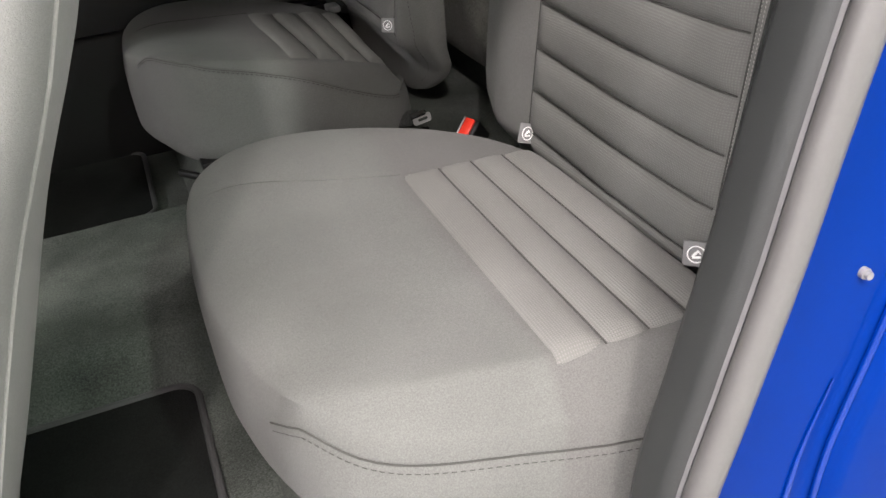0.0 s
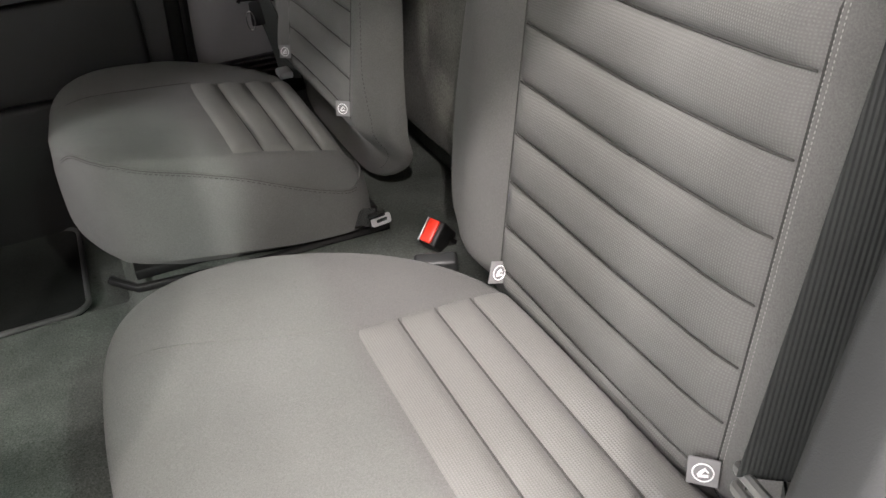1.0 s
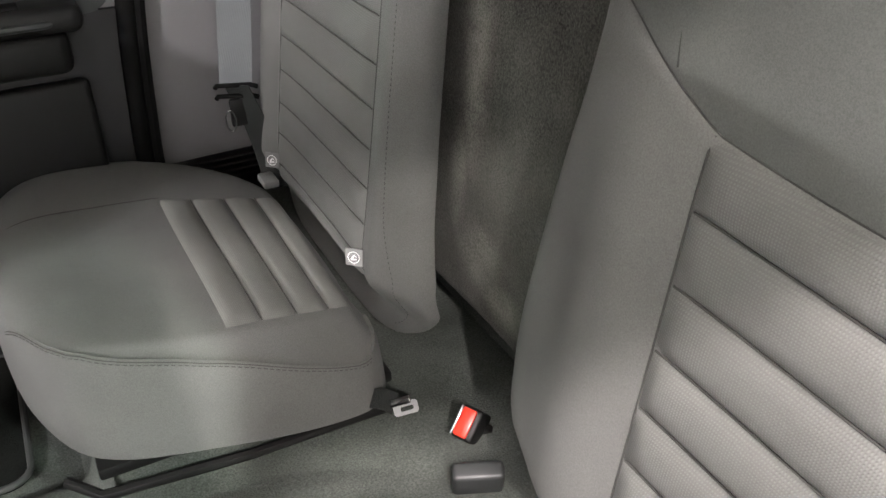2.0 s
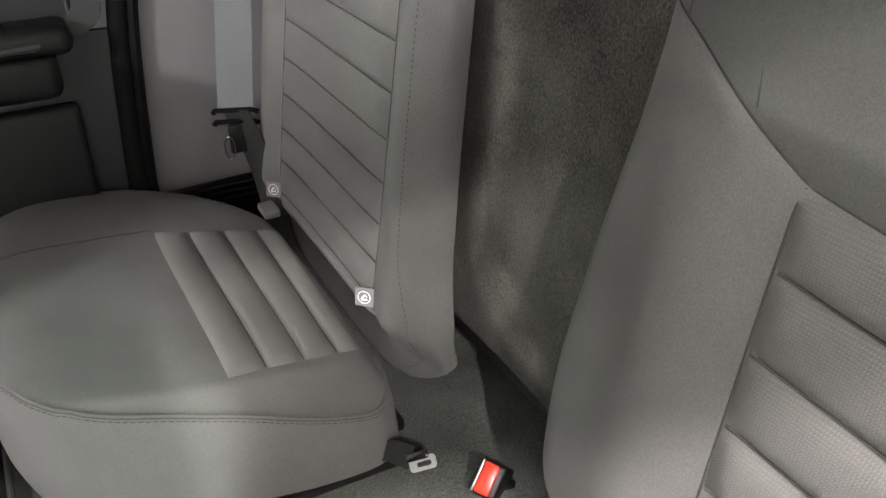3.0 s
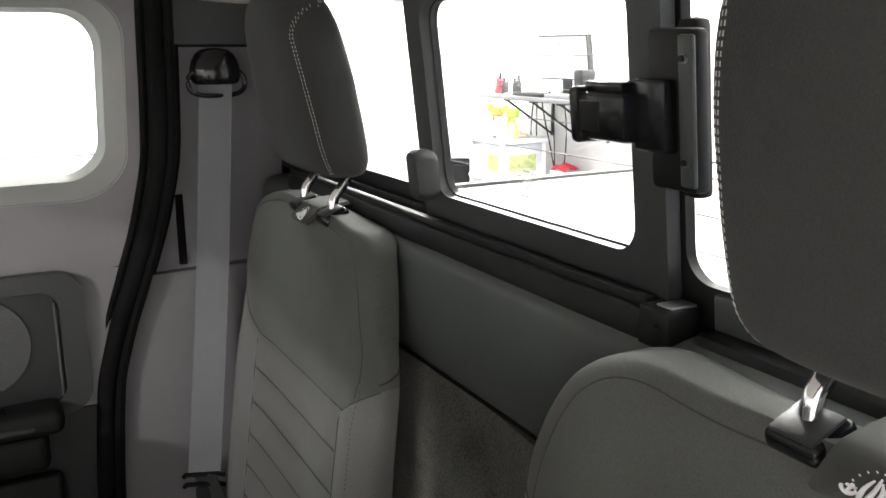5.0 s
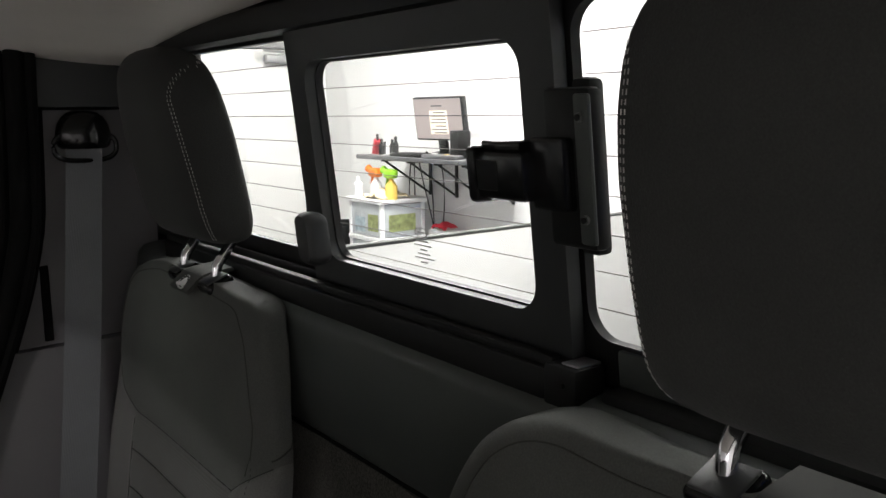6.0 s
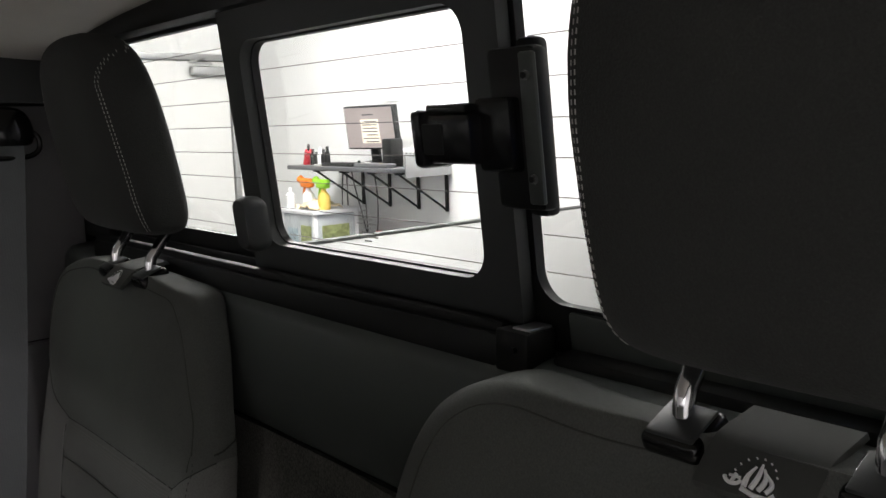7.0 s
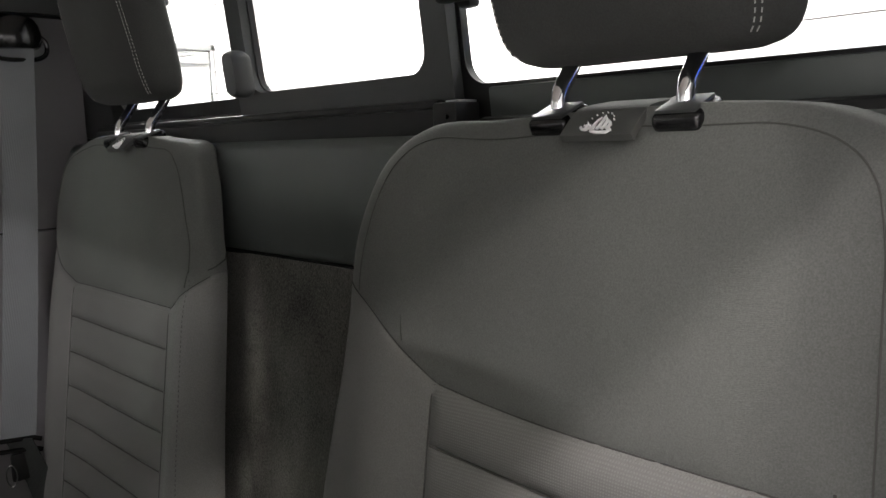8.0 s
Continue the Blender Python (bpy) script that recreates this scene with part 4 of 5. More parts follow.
    part("seam", tube(back_line(yc, s, curve(way, knots[:, 0], at), curve(way, knots[:, 1], at), -0.0001), 0.0007, 6, up=(1, 0, 0)), SEAM_SOFT, back)
    # cloth tags at the lower corners of the quilting
    for u in (HALF if s < 0 else HALF - 0.008, -HALF):
        m = pose(back_x(u, 0.40, s) - 0.010, yc + s * u, 0.397, 0, 0, 46) @ pose(0, 0, 0, 0, 10, 0)
        if s > 0 and u > 0:
            m = pose(back_x(u, 0.40, s) - 0.009, yc + u, 0.395, 0, 0, 104) @ pose(0, 0, 0, 22, 8, 0)
        tag = part("tag", moved(box(-0.001, 0.001, -0.0108, 0.0108, -0.0108, 0.0108, 0.0006, 1), m), TAG_GREY, back, "small grey woven tag")
        ring = [(-0.0013, 0.0070 * math.cos(k), 0.0070 * math.sin(k)) for k in np.linspace(0, 2 * math.pi, 25)]
        part("tag_print", moved(join(tube(ring, 0.0006, 5), tube([(-0.0013, 0.0035, -0.0022), (-0.0013, 0.001, 0.0005), (-0.0013, -0.001, 0.003), (-0.0013, -0.0035, 0.0005)], [0.0006, 0.0014, 0.0012, 0.0006], 6, up=(1, 0, 0)), tube([(-0.0013, 0.003, -0.0030), (-0.0013, -0.0036, -0.0020)], 0.0010, 6)), m), TAG_WHITE, tag)
    # headrest on two chrome posts
    h0, h1 = (0.950, 1.168) if s > 0 else (0.962, 1.172)
    hz = [h0 + (h1 - h0) * f for f in (0, 0.018, 0.05, 0.11, 0.20, 0.35, 0.50, 0.65, 0.78, 0.88, 0.95, 0.985, 1.0)]
    ha = [0.085, 0.098, 0.106, 0.111, 0.113, 0.115, 0.115, 0.112, 0.105, 0.093, 0.073, 0.046, 0.018]
    hb = [0.020, 0.029, 0.036, 0.041, 0.043, 0.043, 0.043, 0.042, 0.040, 0.036, 0.028, 0.019, 0.008]

    def head(a, z, grow=0.0):
        w, b = float(curve(hz, ha, z)) + grow, float(curve(hz, hb, z)) + grow
        c, d = math.cos(a), math.sin(a)
        k = 2 / 3.4
        return (0.510 - 0.20 * (z - 1.05) + (b if c < 0 else b - 0.010 * b / 0.043) * math.copysign(abs(c) ** k, c), yc - 0.003 * s + (w - 0.008 * w / 0.114) * math.copysign(abs(d) ** k, d), z)

    zs = np.r_[np.linspace(h0, 0.985, 12), np.linspace(0.99, 1.11, 22), np.linspace(1.115, h1, 22)]
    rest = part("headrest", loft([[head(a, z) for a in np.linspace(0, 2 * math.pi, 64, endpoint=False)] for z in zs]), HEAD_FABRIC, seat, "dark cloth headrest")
    for sign in (1, -1):
        for off in (0.0, 0.085):
            dashes = []
            line = np.linspace(h0 + 0.006, h1 - 0.010, 92)
            for i in range(0, 91, 2):
                a0 = math.pi - sign * (0.74 + 0.24 * (1.16 - line[i]) / 0.2 + off + 1.5 * max(0.0, (line[i] - 1.112) / 0.05) ** 1.8)
                dashes.append(tube([head(a0, line[i], 0.0001), head(a0, line[i] + 0.0025, 0.0001)], 0.00042, 4))
            part("stitching", join(*dashes), THREAD, rest, "pale double stitching")
    for u in (0.049, -0.049):
        y = yc + u + 0.009
        part("post", tube([(0.520, y, 0.912), (0.520, y, 0.926), (0.522, y, 0.934), (0.530, y, 0.944), (0.540, y, 0.958), (0.550, y, 0.975)], 0.0060, 14, up=(0, 1, 0)), CHROME, seat, "chrome headrest post")
        at = pose(0.5165, y - 0.002, 0.9165, 0, -22, 0)
        guide = part("post_guide", moved(box(-0.016, 0.017, -0.017, 0.017, -0.010, 0.003, 0.005, 3), at), GLOSS_BLACK, seat, "glossy black post collar")
        # pad is paler than the collar: the reflection on top put into colour
        part("guide_pad", moved(box(-0.013, 0.013, -0.0135, 0.0135, 0.002, 0.0050, 0.002, 2), at), TRIM_DARK, guide, "pad toned grey for its reflection")
    # dark strap over the top between the collars, with a pale emblem of plain shapes
    def strap_at(v, w, lift=0.0):
        x = float(curve([0, 0.5, 0.62, 1], [0.4905, 0.507, 0.514, 0.548], v))
        z = float(curve([0, 0.5, 0.62, 1], [0.9015, 0.9165, 0.9205, 0.9250], v))
        return x - 0.7 * lift, yc + 0.008 + w, z + 0.7 * lift
    strap = part("strap", slab(np.array([[strap_at(v, w) for w in np.linspace(-0.0275, 0.0275, 9)] for v in np.linspace(0.05, 1, 18)]), (0.003, 0, -0.004)), STRAP, seat, "folded dark cloth strap")
    # emblem of plain strokes: an anchor shape, three sail shapes over a hull, and an arc of dots
    def stroke(points, radius):
        part("emblem_stroke", tube([strap_at(0.05 + 0.85 * v, 0.82 * w, 0.0005) for v, w in points], 1.1 * np.asarray(radius), 5), TAG_WHITE, strap)

    stroke([(0.12, 0.0115), (0.26, 0.0105)], 0.0009)
    stroke([(0.22, 0.0140), (0.22, 0.0075)], 0.0007)
    stroke([(0.12 + 0.08 * (1 - math.sin(k)), 0.0115 + 0.0048 * math.cos(k)) for k in np.linspace(0.1, math.pi - 0.1, 9)], 0.0009)
    stroke([(0.09, 0.0050), (0.05, -0.002), (0.05, -0.0105), (0.12, -0.0135)], 0.0011)
    for foot, top, bow in ((0.0040, 0.0015, 0.0012), (0.0000, -0.0012, -0.0010), (-0.0042, -0.0030, -0.0024), (-0.0085, -0.0050, -0.0034)):
        stroke([(0.12 + 0.34 * f * (1 - 0.3 * abs(foot) / 0.0085), foot + (top - foot) * f + bow * math.sin(math.pi * f)) for f in np.linspace(0, 1, 8)], [0.0012, 0.0012, 0.0012, 0.0011, 0.0010, 0.0009, 0.0007, 0.0005])
    for k in np.linspace(0.15, math.pi - 0.35, 8):
        v, w = 0.26 + 0.26 * math.sin(k), 0.012 * math.cos(k)
        part("emblem_dot", disc(strap_at(0.05 + 0.85 * v, 0.82 * w, 0.0006), (-0.7, 0, 0.7), 0.0004, 0.0012, 8), TAG_WHITE, strap)
    return seat


rear_seat(0.62, 0.0, 0.0, 1, "grey cloth folding rear seat with quilted inserts, beside the open doorway")
rear_seat(1.38, -0.018, 0.760, -1, "grey cloth folding rear seat with quilted inserts, beside the far door")

# ---- driver's seat back at the edge of the doorway ----
def front_seat(dx, yc, top, label):
    """The back and base of a front seat; its back ends at height top."""
    front = thing("front_seat", (-0.15 + dx, yc, 0.118), label, "car seat", "front cab seats")
    rings = []
    for z in np.r_[np.linspace(0.14, top - 0.085, 30), np.linspace(top - 0.075, top, 14)]:
        xr = float(curve([0.14, 0.384, 0.560, 0.672, 0.74, top - 0.03, top], [-0.19, -0.082, -0.012, 0.040, 0.060, 0.055, 0.0], z))
        t = float(curve([0.14, 0.7, top - 0.035, top], [0.13, 0.12, 0.09, 0.03], z))
        w = float(curve([0.14, 0.6, top - 0.06, top], [0.25, 0.25, 0.24, 0.18], z))
        ring = []
        for a in np.linspace(0, 2 * math.pi, 48, endpoint=False):
            c, d = math.cos(a), math.sin(a)
            ring.append((dx + xr - t / 2 + t / 2 * math.copysign(abs(c) ** 0.6, c), yc + w * math.copysign(abs(d) ** 0.6, d), z))
        rings.append(ring)
    back = part("backrest", loft(rings), FRONT_FABRIC, front)
    part("piping", tube([np.array(r[41]) + (0.0004, -0.0004, 0) for r in rings[1:-8]], 0.0012, 6), FRONT_FABRIC, back)
    part("seat_base", box(-0.62 + dx, -0.17 + dx, yc - 0.22, yc + 0.22, 0.118, 0.34, 0.04, 3), FABRIC, front)
    return front


front_seat(0.0, 0.62, 0.93, "pale grey cloth front seat back seen from behind")
# second seat is out of view, placed to shade the lower far door
front_seat(-0.32, 1.33, 0.825, "unseen grey cloth front seat ahead of the far footwell, added for its shade")

# ---- floor mats ----
def floor_mat(y0, y1, label):
    m = thing("floor_mat", (-0.15, (y0 + y1) / 2, 0.118), label, "floor mat", "floor mats")
    shape = rounded_rect(-0.55, 0.018, y0, y1, 0.03)
    part("mat", loft([[(x, y, z) for x, y in shape] for z in (0.120, 0.1275)]), MAT, m)
    part("piping", tube([(x, y, 0.1275) for x, y in shape + shape[:1]], 0.0045, 8), PIPING, m, "stitched edge binding")
    return m


floor_mat(0.33, 0.862, "black carpet floor mat with bound edge in the footwell")
floor_mat(1.34, 1.63, "black carpet floor mat in the far footwell")

# ---- seat belts ----
def webbing(path, width, across, mat, parent, name="webbing"):
    """A flat strap along a path; across: the direction of its width."""
    path, across = np.asarray(path, float), np.asarray(across, float)
    across = across / np.linalg.norm(across)
    rows = np.array([[p + across * w for w in np.linspace(-width / 2, width / 2, 7)] for p in path])
    nrm = np.cross(path[-1] - path[0], across)
    return part(name, slab(rows, nrm / np.linalg.norm(nrm) * 0.0014), mat, parent)


def seat_belt(top, low, end, across, mat, out, label):
    """Upper anchor, hanging strap, guide with tongue, and the lower strap to the seat's corner."""
    belt = thing("seat_belt", (0.45, top[1], 0.3), label, "seat belt", "rear seat belts")
    top, low, end, across = (np.array(v, float) for v in (top, low, end, across))
    across /= np.linalg.norm(across)
    mid = [top + (low - top) * f + (0.004 * math.sin(math.pi * f), 0, 0) for f in np.linspace(0, 1, 18)]
    webbing(mid, 0.047, across, mat, belt)
    cover = []
    for dz, g in ((-0.014, 0.82), (-0.010, 0.95), (0.0, 1.02), (0.012, 1.0), (0.024, 0.92), (0.034, 0.76), (0.040, 0.55), (0.043, 0.25)):
        cover.append([(top[0] + 0.036 * g * math.cos(a), top[1] + out * 0.002 + 0.027 * g * math.sin(a), top[2] + 0.9 * dz) for a in np.linspace(0, 2 * math.pi, 24, endpoint=False)])
    part("anchor_cover", loft(cover), GLOSS_BLACK, belt, "glossy black anchor cover")
    part("guide_loop", tube([(top[0] + 0.041 * math.copysign(abs(math.cos(a)) ** 0.6, math.cos(a)), top[1] - out * 0.006, top[2] - 0.010 + 0.019 * math.copysign(abs(math.sin(a)) ** 0.8, math.sin(a))) for a in np.linspace(0, 2 * math.pi, 33)], 0.0035, 8), GLOSS_BLACK, belt)
    bar = across * 0.030 if out > 0 else np.array((0.014, 0.033, -0.016))
    fore = np.array((-0.004, 0, 0)) if out > 0 else np.array((-0.020, -0.004, 0.004))
    for drop in (0.0, -0.016):
        part("belt_guide", tube([low - bar + fore + (0.004, 0, drop - 0.004), low - 0.8 * bar + fore + (0, 0, drop), low + fore + (0, 0, drop), low + 0.8 * bar + fore + (0, 0, drop), low + bar + fore + (0.004, 0, drop - 0.004)], 0.0036, 8), RUBBER if out > 0 else REVEAL, belt, "" if out > 0 else "pale grey belt guide")
    part("tongue", box(low[0] - 0.014, low[0] + 0.014, low[1] - 0.004, low[1] + 0.004, low[2] - 0.062, low[2] - 0.020, 0.003), BLACK, belt)
    if out > 0:
        part("tongue_loop", tube([low + across * 0.007 * math.cos(a) + (-0.016, -0.006, -0.050 + 0.016 * math.sin(a)) for a in np.linspace(0, 2 * math.pi, 25)], 0.0012, 6), CHROME, belt, "bright steel loop")
    for u in (() if out > 0 else (-0.9, 0.9)):
        part("tongue_plate", tube([low + bar * u + (-0.006, -out * 0.004, -0.004), low + 0.8 * bar * u + (-0.006, -out * 0.004, -0.024)], 0.0022, 6), CHROME, belt, "bright tongue plate")
    webbing([low + (end - low) * f + (0.006 * math.sin(math.pi * f), 0, 0) for f in np.linspace(0, 1, 10)], 0.045, (0.6, out * -0.8, 0.1), BELT_SIDE, belt, "lower_webbing")
    part("end_plate", box(end[0] - 0.025, end[0] - 0.002, min(end[1] - out * 0.026, end[1] + out * 0.01), max(end[1] - out * 0.026, end[1] + out * 0.01), 0.345, 0.357, 0.003), TAG_GREY, belt)
    return belt


seat_belt((0.474, FAR - 0.012, 1.068), (0.400, FAR - 0.085, 0.488), (0.430, FAR - 0.120, 0.337), (0.93, -0.36, 0), BELT, 1, "grey seat belt hanging from a black anchor by the far pillar")
seat_belt((0.476, 0.357, 1.068), (0.403, 0.382, 0.480), (0.448, NEAR + 0.115, 0.352), (0.75, -0.66, 0.1), BELT_SIDE, -1, "dark ribbed seat belt beside the doorway pillar")

# buckle with red button between the seats
def facing(at, along, normal):
    """A placing whose x runs along the one and whose z is near the other direction."""
    x = Vector(along).normalized()
    y = Vector(normal).cross(x).normalized()
    z = x.cross(y)
    return Matrix.Translation(at) @ Matrix((x, y, z)).transposed().to_4x4()


m = facing((0.461, 1.022, 0.287), (0.62, 0.30, 0.62), (-0.40, -0.42, 0.80))
buckle = thing("belt_buckle", (0.47, 1.02, 0.262), "black belt buckle with red release button", "belt buckle")
part("housing", moved(box(-0.018, 0.018, -0.0125, 0.0125, -0.040, 0.009, 0.004, 3), m), BLACK, buckle)
part("button", moved(box(-0.0160, 0.0160, -0.0060, 0.0100, 0.0060, 0.0125, 0.003, 2), m), RED, buckle, "red release button")
part("latch_edge", moved(box(-0.0165, 0.0160, 0.0104, 0.0128, 0.0050, 0.0112, 0.001, 2), m), STEEL, buckle, "bright steel latch edge")
part("stalk", tube([m @ Vector((0, 0, -0.03)), (0.49, 1.03, 0.255)], 0.010, 8), BLACK, buckle)
# second buckle, seen from its blank side, close to the near seat
m2 = pose(0.436, 0.958, 0.278, 0, -20, 66)
buckle2 = thing("belt_buckle", (0.44, 0.935, 0.262), "dark grey belt buckle cover beside the seat cushion", "belt buckle")
part("housing", moved(box(-0.010, 0.010, -0.026, 0.026, -0.028, 0.022, 0.005, 3), m2), TRIM_DARK, buckle2)
# loose belt end with its tongue by the far seat
end_belt = thing("belt_end", (0.40, 1.10, 0.262), "short grey webbing with bright steel tongue", "belt end")
webbing([(0.388, 1.112, 0.283), (0.390, 1.096, 0.296), (0.394, 1.080, 0.303), (0.398, 1.068, 0.306)], 0.024, (0.5, 0.2, 0.8), BELT_SIDE, end_belt)
tm = facing((0.404, 1.056, 0.309), (0.80, -0.42, 0.32), (-0.30, -0.62, 0.72)) @ Matrix.Scale(0.62, 4)
part("sleeve", moved(box(-0.026, 0.012, 0.004, 0.018, -0.004, 0.004, 0.003, 2), tm), GLOSS_BLACK, end_belt, "black plastic sleeve")
slot = [rounded_rect(-0.022, 0.022, -0.013, 0.009, 0.006), rounded_rect(-0.010, 0.014, -0.007, 0.001, 0.003)]
rings = [[(*p, z) for p in slot[i]] for i, z in ((0, -0.0011), (0, 0.0011), (1, 0.0011), (1, -0.0011))]
part("tongue", moved(loft(rings + [rings[0]], caps=False), tm), STEEL, end_belt, "bright steel tongue")

# ---- truck bed behind the window ----
bed = thing("truck_bed", (1.7, AXIS, 0.0), "pickup bed closed by a grey vinyl tonneau cover", "truck bed")
pts = np.array([[(x, y, 0.868 + 0.003 * noise.noise((x * 2, y * 2, 0)) + 0.006 * math.sin(math.pi * (y - 0.30) / 1.38)) for x in np.linspace(0.635, 2.50, 30)] for y in np.linspace(0.30, 1.68, 30)])
part("cover", slab(pts, (0, 0, -0.006)), COVER, bed, "grey vinyl tonneau cover")
for y0, y1 in ((1.68, 1.70), (0.28, 0.30)):
    part("cover_rail", box(0.635, 2.50, y0, y1, 0.850, 0.874, 0.006), TRIM_MID, bed)
for y0, y1 in ((1.70, 1.83), (0.15, 0.28)):
    part("bed_side", box(0.66, 2.52, y0, y1, -0.1, 0.852, 0.03, 3), BLUE, bed)
part("tailgate", box(2.50, 2.56, 0.28, 1.70, 0.10, 0.85, 0.02), BLUE, bed)

# ---- the garage ----
GROUND = -0.56
ground = part("ground", box(-4.2, 2.95, -3.2, 5.45, GROUND - 0.1, GROUND, 0), CONCRETE)
tagged(ground, "grey concrete garage floor", "floor", kind="structure")
for name, b in (("wall_garage_rear", (2.95, 3.05, -3.2, 5.45, GROUND, 2.4)), ("wall_garage_far", (-4.2, 3.05, 5.45, 5.55, GROUND, 2.4)), ("wall_garage_front", (-4.3, -4.2, -3.2, 5.55, GROUND, 2.4)), ("wall_garage_near", (-4.2, 3.05, -3.3, -3.2, GROUND, 2.4))):
    # front and near walls stay out of view, grey to dim the bounce
    w = part(name, box(*b, 0), WALL_GREY if name in ("wall_garage_front", "wall_garage_near") else WALL)
    tagged(w, "plain painted garage wall", "wall", kind="structure")
top = part("ceiling_garage", box(-4.3, 3.05, -3.3, 5.55, 2.4, 2.5, 0), WALL)
tagged(top, "white garage ceiling", "ceiling", kind="structure")

DOOR_WHITE = material("door_paint", (0.74, 0.74, 0.72), 0.5, grain=200, bump=0.05, blotch=0.03)
GREY_METAL = material("grey_metal", (0.40, 0.40, 0.40), 0.4, metal=0.7, blotch=0.1)
SHELF = material("shelf_laminate", (0.10, 0.10, 0.105), 0.45, grain=300, bump=0.1, blotch=0.15)
SCREEN = bpy.data.materials.new("lit_screen")
SCREEN.use_nodes = True
b = SCREEN.node_tree.nodes["Principled BSDF"]
b.inputs["Base Color"].default_value = (0.05, 0.05, 0.05, 1)
b.inputs["Emission Color"].default_value = (0.86, 0.70, 0.66, 1)
b.inputs["Emission Strength"].default_value = 0.8
SCREEN_TEXT = bpy.data.materials.new("lit_screen_page")
SCREEN_TEXT.use_nodes = True
b = SCREEN_TEXT.node_tree.nodes["Principled BSDF"]
b.inputs["Emission Color"].default_value = (0.86, 0.66, 0.36, 1)
b.inputs["Emission Strength"].default_value = 0.76
CLEAR = material("clear_drawer_plastic", (0.55, 0.58, 0.60), 0.25, blotch=0.2, blotch_scale=20)
CONTENT_A = material("mixed_goods", (0.30, 0.34, 0.14), 0.7, blotch=0.6, blotch_scale=40)
CONTENT_B = material("blue_goods", (0.34, 0.42, 0.46), 0.7, blotch=0.5, blotch_scale=40)
ORANGE = material("orange_plastic", (0.85, 0.22, 0.02), 0.5, blotch=0.1)
GREEN = material("green_plastic", (0.30, 0.62, 0.03), 0.5, blotch=0.1)
YELLOW = material("yellow_cloth", (0.80, 0.55, 0.12), 0.8, blotch=0.15)
CREAM = material("cream_cloth", (0.75, 0.62, 0.42), 0.9, blotch=0.2, blotch_scale=30)
WHITE_PLASTIC = material("white_plastic", (0.82, 0.82, 0.82), 0.4, blotch=0.05)
REDCLOTH = material("red_cloth", (0.62, 0.03, 0.05), 0.85, blotch=0.2)
CABLE = material("cable_black", (0.02, 0.02, 0.02), 0.5)
WX = 2.95

gdoor = thing("door_garage", (2.5, 5.45, GROUND), "white garage side door with a grey closer", "door", kind="structure")
part("leaf", box(1.93, 2.76, 5.425, 5.452, GROUND, 1.49, 0.004), DOOR_WHITE, gdoor)
part("door_frame", join(box(2.765, 2.80, 5.405, 5.455, GROUND, 1.53, 0.004), box(1.87, 2.80, 5.405, 5.455, 1.495, 1.535, 0.004), box(1.87, 1.925, 5.405, 5.455, GROUND, 1.53, 0.004)), GREY_METAL, gdoor)
part("closer", join(box(2.50, 2.74, 5.37, 5.425, 1.405, 1.46, 0.012), tube([(2.62, 5.36, 1.47), (2.45, 5.30, 1.475), (2.60, 5.41, 1.51)], 0.008, 6)), GREY_METAL, gdoor, "grey hydraulic closer")
part("handle", box(2.00, 2.06, 5.38, 5.42, 0.42, 0.52, 0.01), GREY_METAL, gdoor)
hole = part("trim_wall_hook", disc((2.50, 5.442, 1.785), (0, 1, 0), 0.022, 0.02, 16), BLACK)
tagged(hole, "small round dark wall fitting", "wall fitting", kind="structure")

shelf = thing("wall_shelf", (2.78, 4.0, 0.845), "dark grey wall shelf on black steel brackets", "shelf")
part("board", box(2.58, WX - 0.002, 3.55, 4.47, 0.846, 0.868, 0.004), SHELF, shelf)
part("end_plate", box(2.66, WX - 0.002, 3.538, 3.549, 0.82, 0.925, 0.003), GREY_METAL, shelf)
for y in (3.57, 3.79, 4.03, 4.27):
    part("bracket", join(box(WX - 0.016, WX - 0.002, y - 0.008, y + 0.008, 0.635, 0.845, 0.002), box(2.62, WX - 0.004, y - 0.007, y + 0.007, 0.834, 0.846, 0.002), tube([(WX - 0.012, y, 0.645), (2.64, y, 0.838)], 0.006, 6)), BLACK, shelf)

monitor = thing("monitor", (2.78, 3.92, 0.868), "flat screen monitor showing a pale page, on the shelf", "monitor")
mm = pose(2.765, 3.92, 0.878, 0, -8, 6)
part("case", moved(box(0.0, 0.035, -0.182, 0.182, 0.072, 0.292, 0.005), mm), BLACK, monitor)
part("screen", moved(box(-0.002, 0.001, -0.173, 0.173, 0.081, 0.284, 0), mm), SCREEN, monitor)
part("screen_page", moved(box(-0.0042, -0.0022, -0.07, 0.06, 0.105, 0.225, 0), mm), SCREEN_TEXT, monitor)
part("page_lines", moved(join(box(-0.0052, -0.0044, -0.04, 0.04, 0.245, 0.252, 0), *[box(-0.0052, -0.0044, -0.06, w, 0.11 + 0.017 * k, 0.115 + 0.017 * k, 0) for k, w in enumerate((0.03, 0.05, 0.02, 0.05, 0.045, 0.05, 0.03))]), mm), WIRE, monitor)
part("stand", moved(join(box(0.01, 0.03, -0.03, 0.03, -0.006, 0.09, 0.004), box(-0.06, 0.08, -0.10, 0.10, -0.010, 0.004, 0.003)), mm), BLACK, monitor)

